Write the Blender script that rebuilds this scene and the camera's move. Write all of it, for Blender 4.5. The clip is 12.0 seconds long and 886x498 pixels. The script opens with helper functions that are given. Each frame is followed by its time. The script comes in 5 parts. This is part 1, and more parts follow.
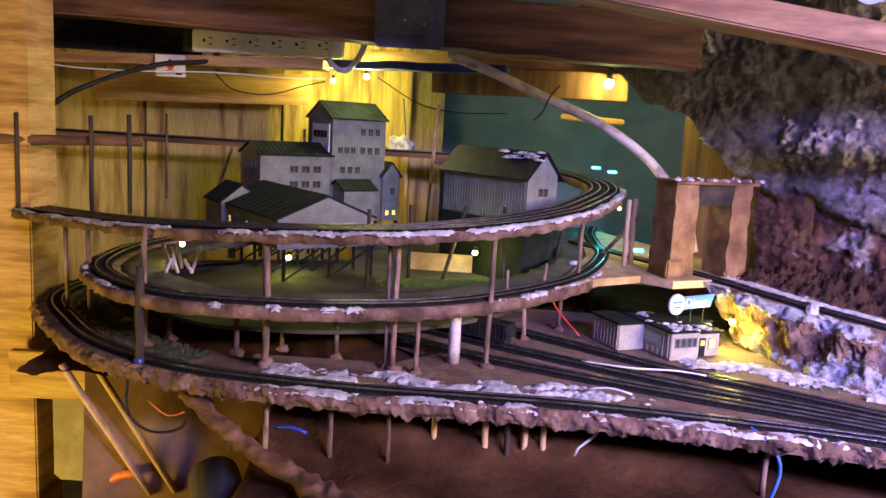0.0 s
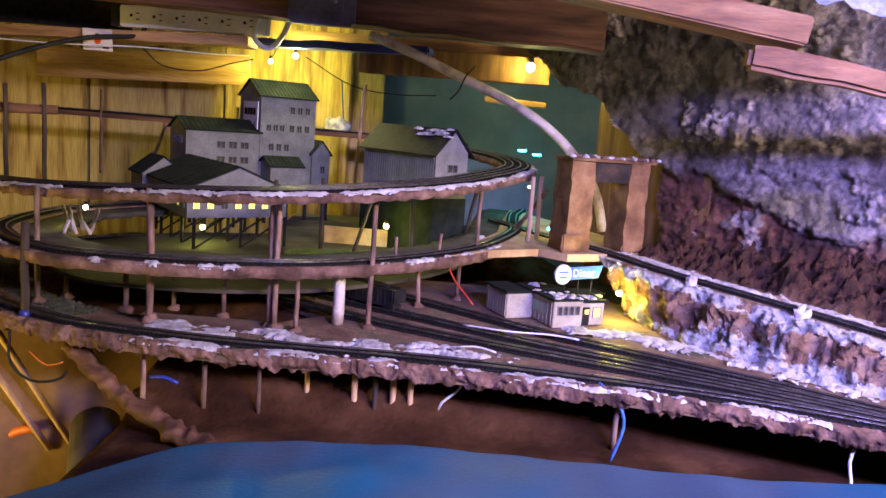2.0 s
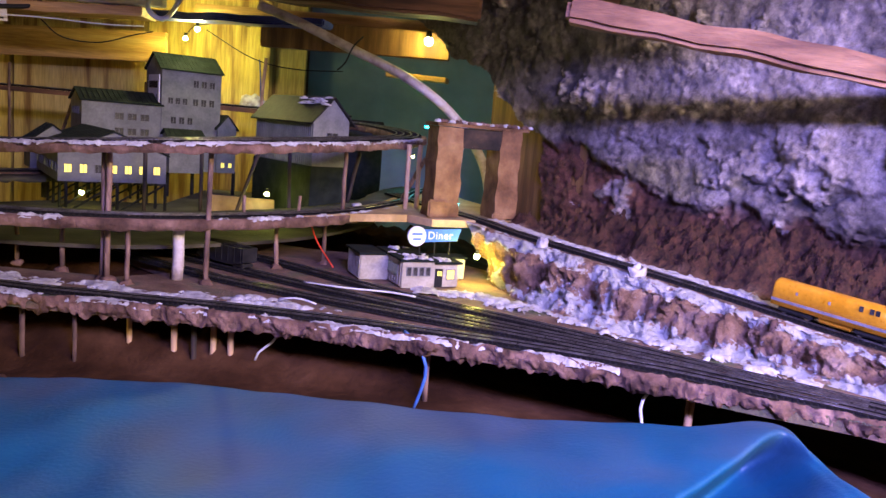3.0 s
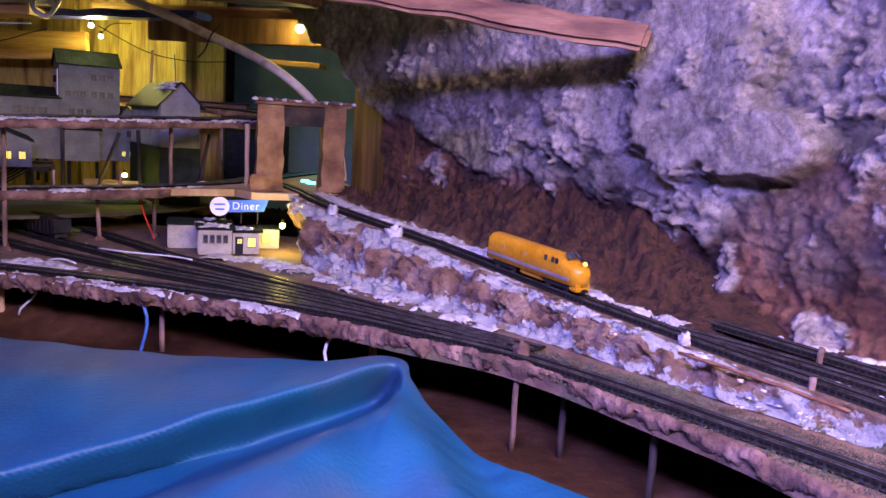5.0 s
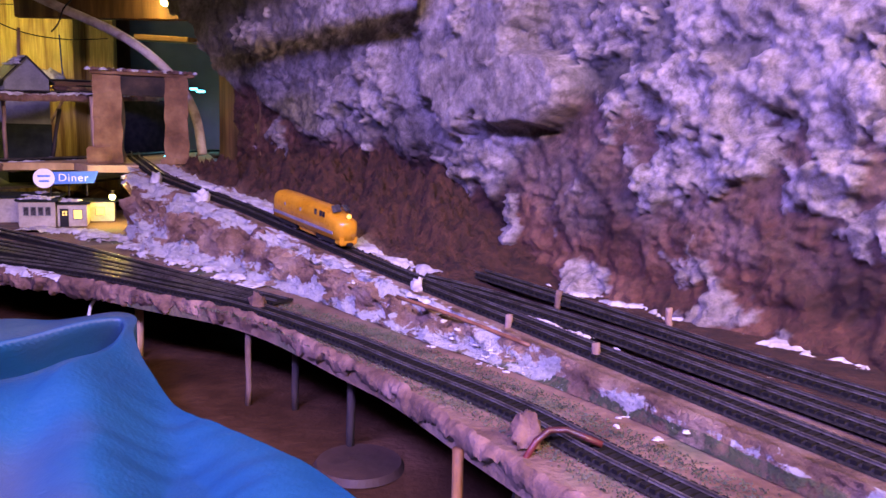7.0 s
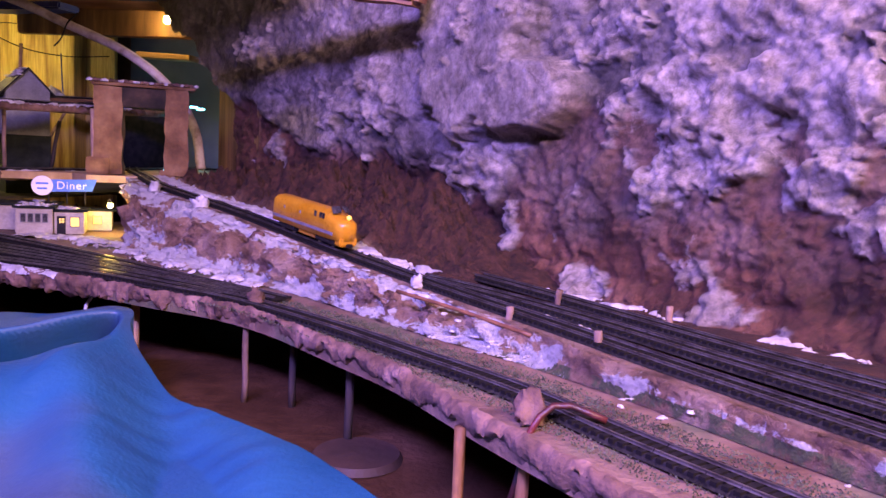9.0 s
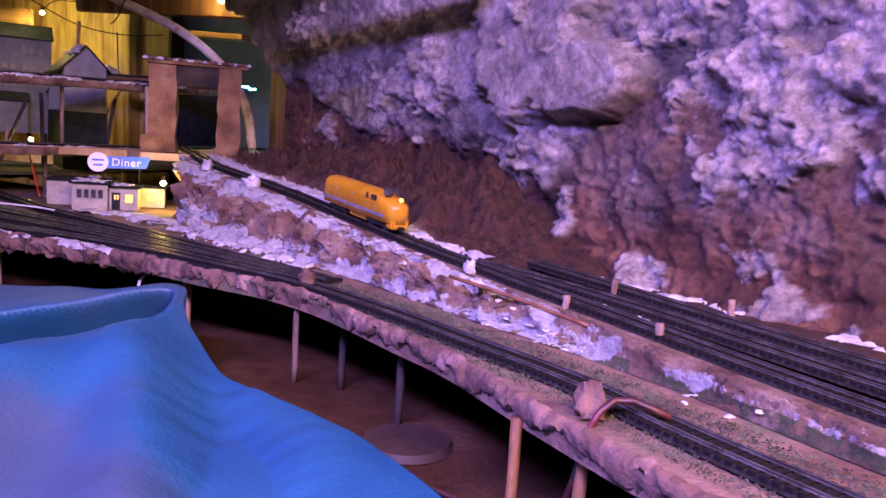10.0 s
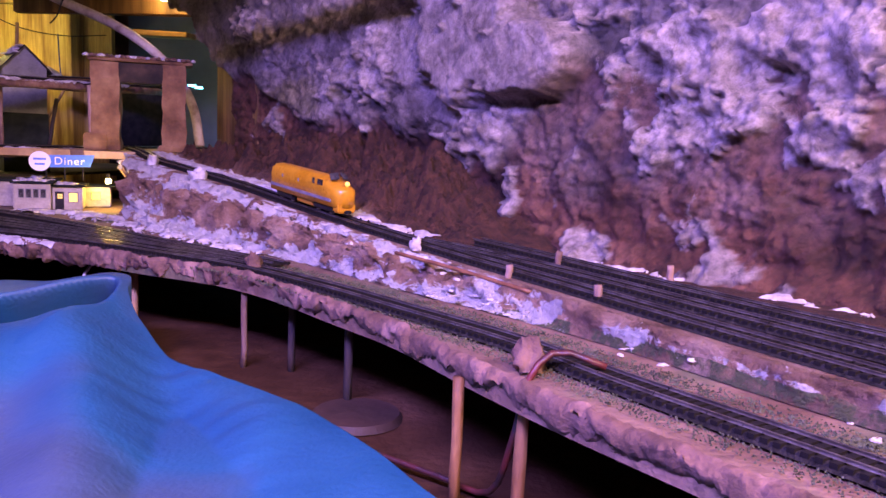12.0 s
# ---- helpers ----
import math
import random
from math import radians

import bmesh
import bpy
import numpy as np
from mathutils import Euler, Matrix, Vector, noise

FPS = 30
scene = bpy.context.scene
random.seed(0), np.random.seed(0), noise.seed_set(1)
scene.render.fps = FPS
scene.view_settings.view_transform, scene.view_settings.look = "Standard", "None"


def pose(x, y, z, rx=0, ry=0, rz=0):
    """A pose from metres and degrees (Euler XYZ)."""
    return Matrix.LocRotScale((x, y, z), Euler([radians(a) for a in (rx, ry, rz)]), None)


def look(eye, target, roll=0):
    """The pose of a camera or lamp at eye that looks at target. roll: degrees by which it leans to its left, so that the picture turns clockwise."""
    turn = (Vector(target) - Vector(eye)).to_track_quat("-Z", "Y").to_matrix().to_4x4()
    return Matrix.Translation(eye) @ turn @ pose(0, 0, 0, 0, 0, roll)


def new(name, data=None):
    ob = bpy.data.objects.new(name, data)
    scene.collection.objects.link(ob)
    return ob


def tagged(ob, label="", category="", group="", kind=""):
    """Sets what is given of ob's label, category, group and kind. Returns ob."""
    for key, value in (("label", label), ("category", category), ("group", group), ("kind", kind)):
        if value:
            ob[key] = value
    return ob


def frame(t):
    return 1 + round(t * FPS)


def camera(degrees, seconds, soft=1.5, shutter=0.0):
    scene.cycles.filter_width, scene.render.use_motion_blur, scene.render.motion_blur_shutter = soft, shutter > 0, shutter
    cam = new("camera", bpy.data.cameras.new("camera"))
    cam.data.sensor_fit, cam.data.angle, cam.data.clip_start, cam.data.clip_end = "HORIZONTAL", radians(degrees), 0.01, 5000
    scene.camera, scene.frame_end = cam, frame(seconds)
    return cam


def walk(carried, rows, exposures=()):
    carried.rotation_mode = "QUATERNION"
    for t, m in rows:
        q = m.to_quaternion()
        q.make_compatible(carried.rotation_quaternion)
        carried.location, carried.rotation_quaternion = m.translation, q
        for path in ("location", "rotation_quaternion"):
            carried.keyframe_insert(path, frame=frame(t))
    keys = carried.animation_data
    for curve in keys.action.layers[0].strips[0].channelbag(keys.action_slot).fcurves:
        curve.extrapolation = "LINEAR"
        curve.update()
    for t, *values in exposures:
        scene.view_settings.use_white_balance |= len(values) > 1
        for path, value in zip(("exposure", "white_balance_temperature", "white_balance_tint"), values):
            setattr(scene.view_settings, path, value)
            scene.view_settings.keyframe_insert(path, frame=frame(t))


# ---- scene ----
cam = camera(59.0, 12.0)
PATH = [
    (0, (-0.0322, 0.0584, 1.3538), (-0.0705, 2.0331, 1.0390), 3.31),
    (0.5, (-0.0129, 0.0339, 1.3564), (-0.0184, 2.0082, 1.0372), 3.16),
    (1, (0.0107, 0.0123, 1.3643), (0.0203, 1.9868, 1.0462), 3.32),
    (1.5, (0.0630, -0.0097, 1.3477), (0.0748, 1.9648, 1.0291), 3.94),
    (2, (0.1381, 0.0108, 1.3207), (0.1231, 1.9855, 1.0040), 4.47),
    (2.5, (0.2778, 0.0450, 1.2823), (0.2518, 2.0190, 0.9624), 4.84),
    (3, (0.4052, 0.0052, 1.2674), (0.3775, 1.9816, 0.9619), 4.93),
    (3.2, (0.4816, -0.0249, 1.2635), (0.4579, 1.9518, 0.9606), 4.89),
    (4.8, (0.8308, -0.0390, 1.2628), (0.6553, 1.9297, 0.9567), 3.60),
    (5, (0.8872, -0.0298, 1.2428), (0.6978, 1.9381, 0.9402), 3.53),
    (5.5, (1.0043, -0.0202, 1.2531), (0.8193, 1.9451, 0.9313), 2.94),
    (6, (1.1162, -0.0088, 1.2654), (0.9428, 1.9549, 0.9282), 2.42),
    (6.5, (1.1441, 0.0242, 1.2432), (0.9750, 1.9863, 0.8945), 2.14),
    (7, (1.1651, 0.0122, 1.2066), (1.0101, 1.9797, 0.8824), 2.15),
    (7.2, (1.1643, 0.0156, 1.2060), (1.0080, 1.9830, 0.8820), 2.11),
    (8.8, (1.1589, 0.0030, 1.1642), (1.0336, 1.9862, 0.9380), 3.11),
    (9, (1.1596, 0.0067, 1.1649), (1.0165, 1.9881, 0.9335), 3.04),
    (9.5, (1.1501, 0.0167, 1.1639), (0.9514, 1.9897, 0.9034), 3.59),
    (10, (1.1470, 0.0208, 1.1630), (0.8982, 1.9856, 0.8848), 4.04),
    (10.5, (1.1456, 0.0132, 1.1619), (0.8600, 1.9713, 0.8712), 4.02),
    (11, (1.1466, 0.0099, 1.1601), (0.8500, 1.9664, 0.8702), 3.51),
    (11.5, (1.1551, 0.0119, 1.1492), (0.8925, 1.9740, 0.8641), 2.80),
    (12, (1.1643, 0.0105, 1.1393), (1.0171, 1.9871, 0.8725), 2.46),
]
EXPOSURES = [(0.0, 0.20, 6500, -18), (2.0, 0.15, 6500, -19), (3.2, -0.25, 6500, -19), (5.0, -0.80, 6500, -8), (7.0, -0.90, 6500, 12), (9.5, -0.93, 6700, 28), (12.0, -0.88, 6700, 28)]
walk(cam, [(t, look(eye, target, roll)) for t, eye, target, roll in PATH], EXPOSURES)

# ---- light ----
world = bpy.data.worlds.new("cellar_dark")
scene.world = world
world.use_nodes = True
world.node_tree.nodes["Background"].inputs[0].default_value = (0.30, 0.28, 0.42, 1)
world.node_tree.nodes["Background"].inputs[1].default_value = 0.12


def lamp(name, kind, power, colour, m, size=0.02, label="", size_y=None):
    data = bpy.data.lights.new(name, kind)
    data.energy, data.color = power, colour
    if kind == "AREA":
        data.shape, data.size, data.size_y = "RECTANGLE", size, size_y or size
    else:
        data.shadow_soft_size = size
    ob = new(name, data)
    ob.matrix_world = m
    return ob


# room strip lights over the aisle, behind and above the camera
lamp("blue_strip_light", "AREA", 84.0, (0.30, 0.225, 1.0), look((0.85, -0.30, 1.76), (1.42, 0.72, 1.12)), 0.8, size_y=0.12).data.spread = 2.6
lamp("pink_strip_light", "AREA", 76.0, (1.0, 0.66, 0.50), look((1.70, -0.35, 1.78), (1.15, 0.95, 1.10)), 1.2, size_y=0.12)
lamp("amber_aisle_light", "AREA", 7.5, (1.0, 0.60, 0.14), look((-1.05, 0.75, 0.66), (-0.80, 1.45, 0.72)), 0.2)
# small bulbs of the layout
AMBER = (1.0, 0.77, 0.22)
BULBS = [(-0.407, 2.273, 1.455, 4.2, AMBER), (-0.28, 2.0, 1.457, 2.2, (1.0, 0.82, 0.34)), (0.300, 1.955, 1.470, 1.4, AMBER),
         (-0.371, 1.60, 1.072, 0.16, (1.0, 0.85, 0.15)), (0.003, 1.64, 1.098, 0.30, (1.0, 0.85, 0.15)), (-0.50, 1.36, 1.128, 0.08, (1.0, 0.85, 0.2)),
         (0.447, 1.385, 1.046, 1.1, (1.0, 0.72, 0.12)), (0.300, 1.70, 1.20, 0.22, AMBER)]
for x, y, z, power, colour in BULBS:
    lamp("bulb_light", "POINT", power, colour, pose(x, y, z), 0.012)
lamp("cyan_light", "POINT", 0.8, (0.12, 0.75, 1.0), pose(0.36, 2.12, 1.18), 0.02)

# ---- materials ----


def material(name, colours, scale=20.0, rough=0.7, bump=0.3, bump_scale=None, metal=0.0, stretch=(1, 1, 1), detail=8.0, fine=0.35, spread=(0.35, 0.68), distance=0.004, per_object=0.0, gloss=0.5):
    """colours: two or three colours mixed by a broad noise, with a finer noise on top; bump from a third noise."""
    m = bpy.data.materials.new(name)
    m.use_nodes = True
    t = m.node_tree
    b = t.nodes["Principled BSDF"]
    add, link = t.nodes.new, t.links.new
    co, mp = add("ShaderNodeTexCoord"), add("ShaderNodeMapping")
    link(co.outputs["Object"], mp.inputs[0])
    mp.inputs["Scale"].default_value = stretch
    n1, n2, n3 = (add("ShaderNodeTexNoise") for _ in range(3))
    for n, s, d in ((n1, scale, detail), (n2, scale * 6.3, 6.0), (n3, bump_scale or scale * 4, 9.0)):
        n.inputs["Scale"].default_value, n.inputs["Detail"].default_value = s, d
        link(mp.outputs[0], n.inputs["Vector"])
    ramp = add("ShaderNodeValToRGB")
    e = ramp.color_ramp.elements
    while len(e) < len(colours):
        e.new(0.5)
    for k, c in enumerate(colours):
        e[k].position = spread[0] + (spread[1] - spread[0]) * k / max(1, len(colours) - 1)
        e[k].color = (*c, 1)
    link(n1.outputs[0], ramp.inputs[0])
    mix = add("ShaderNodeMix")
    mix.data_type, mix.blend_type = "RGBA", "OVERLAY"
    mix.inputs["Factor"].default_value = fine
    link(ramp.outputs[0], mix.inputs["A"])
    link(n2.outputs[0], mix.inputs["B"])
    out = mix.outputs["Result"]
    if per_object:
        info, hsv, mr = add("ShaderNodeObjectInfo"), add("ShaderNodeHueSaturation"), add("ShaderNodeMapRange")
        mr.inputs["To Min"].default_value, mr.inputs["To Max"].default_value = 1 - per_object, 1 + per_object
        link(info.outputs["Random"], mr.inputs["Value"])
        link(mr.outputs[0], hsv.inputs["Value"])
        link(out, hsv.inputs["Color"])
        out = hsv.outputs[0]
    link(out, b.inputs["Base Color"])
    rr = add("ShaderNodeMapRange")
    rr.inputs["To Min"].default_value, rr.inputs["To Max"].default_value = max(0.05, rough - 0.15), min(1.0, rough + 0.15)
    link(n2.outputs[0], rr.inputs["Value"])
    link(rr.outputs[0], b.inputs["Roughness"])
    b.inputs["Metallic"].default_value, b.inputs["Specular IOR Level"].default_value = metal, gloss
    bp = add("ShaderNodeBump")
    bp.inputs["Strength"].default_value, bp.inputs["Distance"].default_value = bump, distance
    link(n3.outputs[0], bp.inputs["Height"])
    link(bp.outputs[0], b.inputs["Normal"])
    return m


def glow(name, colour, strength):
    m = bpy.data.materials.new(name)
    m.use_nodes = True
    b = m.node_tree.nodes["Principled BSDF"]
    b.inputs["Base Color"].default_value = (*colour, 1)
    b.inputs["Emission Color"].default_value = (*colour, 1)
    b.inputs["Emission Strength"].default_value = strength
    return m


PINE = material("pine_board", [(0.30, 0.16, 0.05), (0.52, 0.31, 0.11), (0.60, 0.40, 0.17)], 5.0, 0.6, 0.25, 30, stretch=(1, 1, 9), fine=0.5)
PINE_X = material("pine_board_flat", [(0.30, 0.16, 0.05), (0.50, 0.30, 0.11), (0.58, 0.38, 0.17)], 5.0, 0.6, 0.25, 30, stretch=(0.7, 9, 9), fine=0.5)
PINE_UP = material("pine_panel_upright", [(0.22, 0.13, 0.04), (0.48, 0.36, 0.11), (0.56, 0.45, 0.16)], 4.0, 0.6, 0.25, 24, stretch=(9, 9, 0.8), fine=0.55)
BROWNPLY = material("brown_stained_plywood", [(0.10, 0.045, 0.018), (0.20, 0.10, 0.04), (0.30, 0.16, 0.06)], 4.0, 0.6, 0.3, 24, stretch=(9, 9, 0.8), fine=0.55)
OLD_BEAM = material("old_dark_beam", [(0.05, 0.022, 0.012), (0.13, 0.06, 0.03), (0.22, 0.11, 0.06)], 6.0, 0.75, 0.5, 40, stretch=(0.8, 7, 7))
RED_BEAM = material("red_brown_beam", [(0.11, 0.045, 0.024), (0.21, 0.10, 0.05), (0.30, 0.16, 0.085)], 6.0, 0.7, 0.5, 40, stretch=(0.8, 7, 7))
SAWN = material("sawn_orange_beam", [(0.14, 0.06, 0.026), (0.23, 0.115, 0.052), (0.29, 0.165, 0.08)], 6.0, 0.7, 0.4, 40, stretch=(0.8, 7, 7), fine=0.5)
STICK = material("old_stick", [(0.09, 0.055, 0.04), (0.20, 0.12, 0.085), (0.36, 0.24, 0.19)], 60, 0.8, 0.5, 160, stretch=(1, 1, 0.3), per_object=0.3)
STICK_DARK = material("dark_stick", [(0.02, 0.016, 0.014), (0.06, 0.04, 0.03)], 60, 0.8, 0.5, 160, stretch=(1, 1, 0.3))
STICK_PALE = material("pale_stick", [(0.50, 0.32, 0.16), (0.68, 0.47, 0.26)], 60, 0.7, 0.3, 160, stretch=(1, 1, 0.3))
PLASTER = material("pink_brown_plaster", [(0.07, 0.035, 0.022), (0.16, 0.088, 0.062), (0.27, 0.165, 0.125)], 26, 0.85, 0.9, 90, fine=0.5, distance=0.006)
DECK = material("scenery_deck", [(0.11, 0.058, 0.034), (0.20, 0.122, 0.080), (0.068, 0.088, 0.042)], 11, 0.9, 0.8, 160, fine=0.5)
GREYDECK = material("grey_road_deck", [(0.03, 0.026, 0.022), (0.06, 0.052, 0.045), (0.10, 0.088, 0.07)], 12, 0.85, 0.5, 120)
TAN = material("tan_deck", [(0.30, 0.19, 0.09), (0.45, 0.31, 0.16), (0.52, 0.39, 0.22)], 14, 0.8, 0.5, 90)
EARTH = material("brown_earth_floor", [(0.028, 0.012, 0.005), (0.056, 0.025, 0.011), (0.095, 0.046, 0.022)], 9, 0.9, 0.6, 120, fine=0.5, gloss=0.12)
SNOW = material("model_snow", [(0.34, 0.31, 0.30), (0.52, 0.50, 0.50), (0.64, 0.63, 0.63)], 60, 0.8, 0.6, 260, fine=0.15)
TIE = material("black_plastic_tie", [(0.008, 0.0075, 0.0075), (0.018, 0.016, 0.015)], 90, 0.8, 0.15, 300, gloss=0.1)
RAIL = material("steel_rail", [(0.20, 0.18, 0.16), (0.42, 0.40, 0.38)], 50, 0.32, 0.1, 200, metal=0.9)
BALLAST = material("dark_ballast", [(0.012, 0.011, 0.010), (0.032, 0.029, 0.027)], 200, 0.9, 0.8, 500, gloss=0.1)
SIDING = material("grey_siding", [(0.135, 0.138, 0.128), (0.21, 0.215, 0.20)], 30, 0.75, 0.15, 90)
ROOF = material("dark_green_roof", [(0.008, 0.012, 0.010), (0.020, 0.026, 0.022)], 40, 0.85, 0.3, 120, gloss=0.15)
WINDOW_DARK = material("dark_window", [(0.02, 0.02, 0.022), (0.07, 0.065, 0.06)], 50, 0.25, 0.05, 90)
WINDOW_LIT = glow("lit_window", (1.0, 0.75, 0.15), 1.6)
CREAM = material("cream_siding", [(0.34, 0.30, 0.22), (0.46, 0.42, 0.33)], 40, 0.65, 0.15, 120)
LOCO = material("yellow_engine_paint", [(0.50, 0.22, 0.008), (0.62, 0.30, 0.02)], 30, 0.32, 0.05, 90)
LOCO_GREY = material("engine_grey_paint", [(0.16, 0.14, 0.16), (0.28, 0.25, 0.27)], 60, 0.4, 0.1, 120)
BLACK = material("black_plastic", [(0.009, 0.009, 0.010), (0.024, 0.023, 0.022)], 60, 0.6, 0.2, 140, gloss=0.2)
GREYMETAL = material("grey_metal", [(0.13, 0.13, 0.15), (0.22, 0.22, 0.25)], 20, 0.45, 0.15, 90, metal=0.5)
WHITE = material("white_plastic", [(0.62, 0.62, 0.64), (0.78, 0.78, 0.78)], 20, 0.4, 0.05, 60)
CONDUIT = material("dusty_white_hose", [(0.34, 0.27, 0.22), (0.60, 0.52, 0.46), (0.68, 0.62, 0.56)], 30, 0.6, 0.3, 90)
SKYPANEL = material("painted_sky_panel", [(0.15, 0.23, 0.30), (0.22, 0.30, 0.36), (0.30, 0.36, 0.41)], 2.2, 0.75, 0.15, 40)
# blue base; the third colour paints pinkish light as lavender patches
TARP = material("blue_tarp", [(0.007, 0.066, 0.155), (0.010, 0.092, 0.18), (0.050, 0.085, 0.135)], 2.6, 0.5, 0.25, 200, fine=0.2, detail=3.0, spread=(0.36, 0.58))
CONCRETE = material("tunnel_portal_plaster", [(0.10, 0.047, 0.017), (0.19, 0.098, 0.040), (0.27, 0.158, 0.072)], 24, 0.85, 0.5, 90)
SIGNBLUE = material("sign_blue", [(0.05, 0.16, 0.55), (0.07, 0.20, 0.62)], 30, 0.4, 0.05, 90)
SIGNWHITE = material("sign_white", [(0.70, 0.72, 0.74), (0.82, 0.83, 0.84)], 40, 0.5, 0.05, 90)
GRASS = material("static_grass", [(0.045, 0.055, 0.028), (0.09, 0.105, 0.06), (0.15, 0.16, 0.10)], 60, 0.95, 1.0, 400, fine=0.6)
# brighter copy of the green flock, with yellow-green light put into its colour
LIT_GRASS = material("lit_grass", [(0.10, 0.16, 0.03), (0.20, 0.27, 0.06)], 60, 0.95, 1.0, 400, fine=0.6)
RED = material("red_plastic", [(0.55, 0.03, 0.015), (0.70, 0.07, 0.03)], 30, 0.4, 0.05, 90)
ORANGE = material("orange_cord", [(0.60, 0.13, 0.02), (0.70, 0.20, 0.04)], 30, 0.45, 0.05, 90)
BLUEPLASTIC = material("blue_wire_wrap", [(0.02, 0.03, 0.20), (0.04, 0.07, 0.40)], 30, 0.35, 0.2, 90)
PAPER = material("tag_paper", [(0.66, 0.60, 0.55), (0.76, 0.71, 0.67)], 30, 0.7, 0.05, 90)
RUSTWIRE = material("copper_wire", [(0.13, 0.055, 0.025), (0.24, 0.11, 0.05)], 60, 0.5, 0.1, 90)
CEIL = material("rough_ceiling", [(0.17, 0.14, 0.12), (0.30, 0.25, 0.22)], 6, 0.9, 0.5, 50)
BULB = glow("bulb_glass", (1.0, 0.80, 0.30), 60.0)
BULB_SMALL = glow("small_bulb_glass", (1.0, 0.85, 0.25), 40.0)
CYAN = glow("cyan_led", (0.15, 0.85, 1.0), 12.0)


def rock_material():
    """Pale lime-crusted stone over dark rock, red-brown clay below; driven by world height and noise."""
    m = bpy.data.materials.new("cellar_rock")
    m.use_nodes = True
    t = m.node_tree
    b = t.nodes["Principled BSDF"]
    add, link = t.nodes.new, t.links.new
    co = add("ShaderNodeTexCoord")
    att = add("ShaderNodeAttribute")
    att.attribute_name = "clay"

    def noise_tex(scale, detail=10.0, rough=0.6, distort=0.0):
        n = add("ShaderNodeTexNoise")
        n.inputs["Scale"].default_value, n.inputs["Detail"].default_value = scale, detail
        n.inputs["Roughness"].default_value, n.inputs["Distortion"].default_value = rough, distort
        link(co.outputs["Object"], n.inputs["Vector"])
        return n.outputs[0]

    def ramp(src, stops):
        r = add("ShaderNodeValToRGB")
        e = r.color_ramp.elements
        while len(e) < len(stops):
            e.new(0.5)
        for k, (p, c) in enumerate(stops):
            e[k].position, e[k].color = p, (*c, 1)
        link(src, r.inputs[0])
        return r.outputs[0]

    def mix(f, a, c, blend="MIX"):
        x = add("ShaderNodeMix")
        x.data_type, x.blend_type = "RGBA", blend
        for key, v in (("Factor", f), ("A", a), ("B", c)):
            if isinstance(v, float):
                x.inputs[key].default_value = v
            else:
                link(v, x.inputs[key])
        return x.outputs["Result"]

    stone = ramp(noise_tex(5.5, 12, 0.66, 0.6), [(0.36, (0.07, 0.058, 0.055)), (0.47, (0.21, 0.18, 0.165)), (0.56, (0.36, 0.31, 0.29)), (0.68, (0.52, 0.46, 0.43))])
    clay = ramp(noise_tex(9.0, 12, 0.66), [(0.35, (0.035, 0.012, 0.006)), (0.52, (0.12, 0.046, 0.024)), (0.70, (0.28, 0.135, 0.08))])
    # darker stone tone: shade below the beam and in recesses, put into colour
    shade_tone = ramp(noise_tex(8.0, 12, 0.68, 0.4), [(0.38, (0.030, 0.026, 0.027)), (0.55, (0.085, 0.075, 0.075)), (0.70, (0.22, 0.19, 0.18))])
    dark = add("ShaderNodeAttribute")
    dark.attribute_name = "shade_tone"
    stone = mix(dark.outputs["Fac"], stone, shade_tone)
    body = mix(att.outputs["Fac"], stone, clay)
    patch = ramp(noise_tex(17.0, 12, 0.7, 1.0), [(0.63, (0, 0, 0)), (0.69, (1, 1, 1))])
    pale = ramp(noise_tex(30, 8, 0.7), [(0.35, (0.22, 0.18, 0.155)), (0.62, (0.50, 0.44, 0.40))])
    body = mix(patch, body, pale)
    crust = add("ShaderNodeAttribute")
    crust.attribute_name = "crust"
    body = mix(crust.outputs["Fac"], body, pale)
    # olive tint: yellow bulb light put into the stone colour
    green = add("ShaderNodeAttribute")
    green.attribute_name = "bulb_tint"
    body = mix(green.outputs["Fac"], body, ramp(noise_tex(24, 8, 0.7), [(0.35, (0.09, 0.075, 0.03)), (0.62, (0.30, 0.27, 0.12))]))
    fine = ramp(noise_tex(85, 10, 0.75), [(0.36, (0.12, 0.12, 0.12)), (0.64, (0.88, 0.88, 0.88))])
    body = mix(0.55, body, fine, "OVERLAY")
    pits = ramp(noise_tex(38, 8, 0.7, 0.8), [(0.36, (0.22, 0.17, 0.15)), (0.45, (1, 1, 1))])
    body = mix(0.55, body, pits, "MULTIPLY")
    link(body, b.inputs["Base Color"])
    b.inputs["Roughness"].default_value = 0.78
    bp, bp2 = add("ShaderNodeBump"), add("ShaderNodeBump")
    bp.inputs["Strength"].default_value, bp.inputs["Distance"].default_value = 0.9, 0.007
    bp2.inputs["Strength"].default_value, bp2.inputs["Distance"].default_value = 0.9, 0.016
    link(noise_tex(90, 10, 0.7), bp.inputs["Height"])
    link(noise_tex(22, 12, 0.7, 0.5), bp2.inputs["Height"])
    link(bp2.outputs[0], bp.inputs["Normal"])
    link(bp.outputs[0], b.inputs["Normal"])
    return m


ROCK = rock_material()


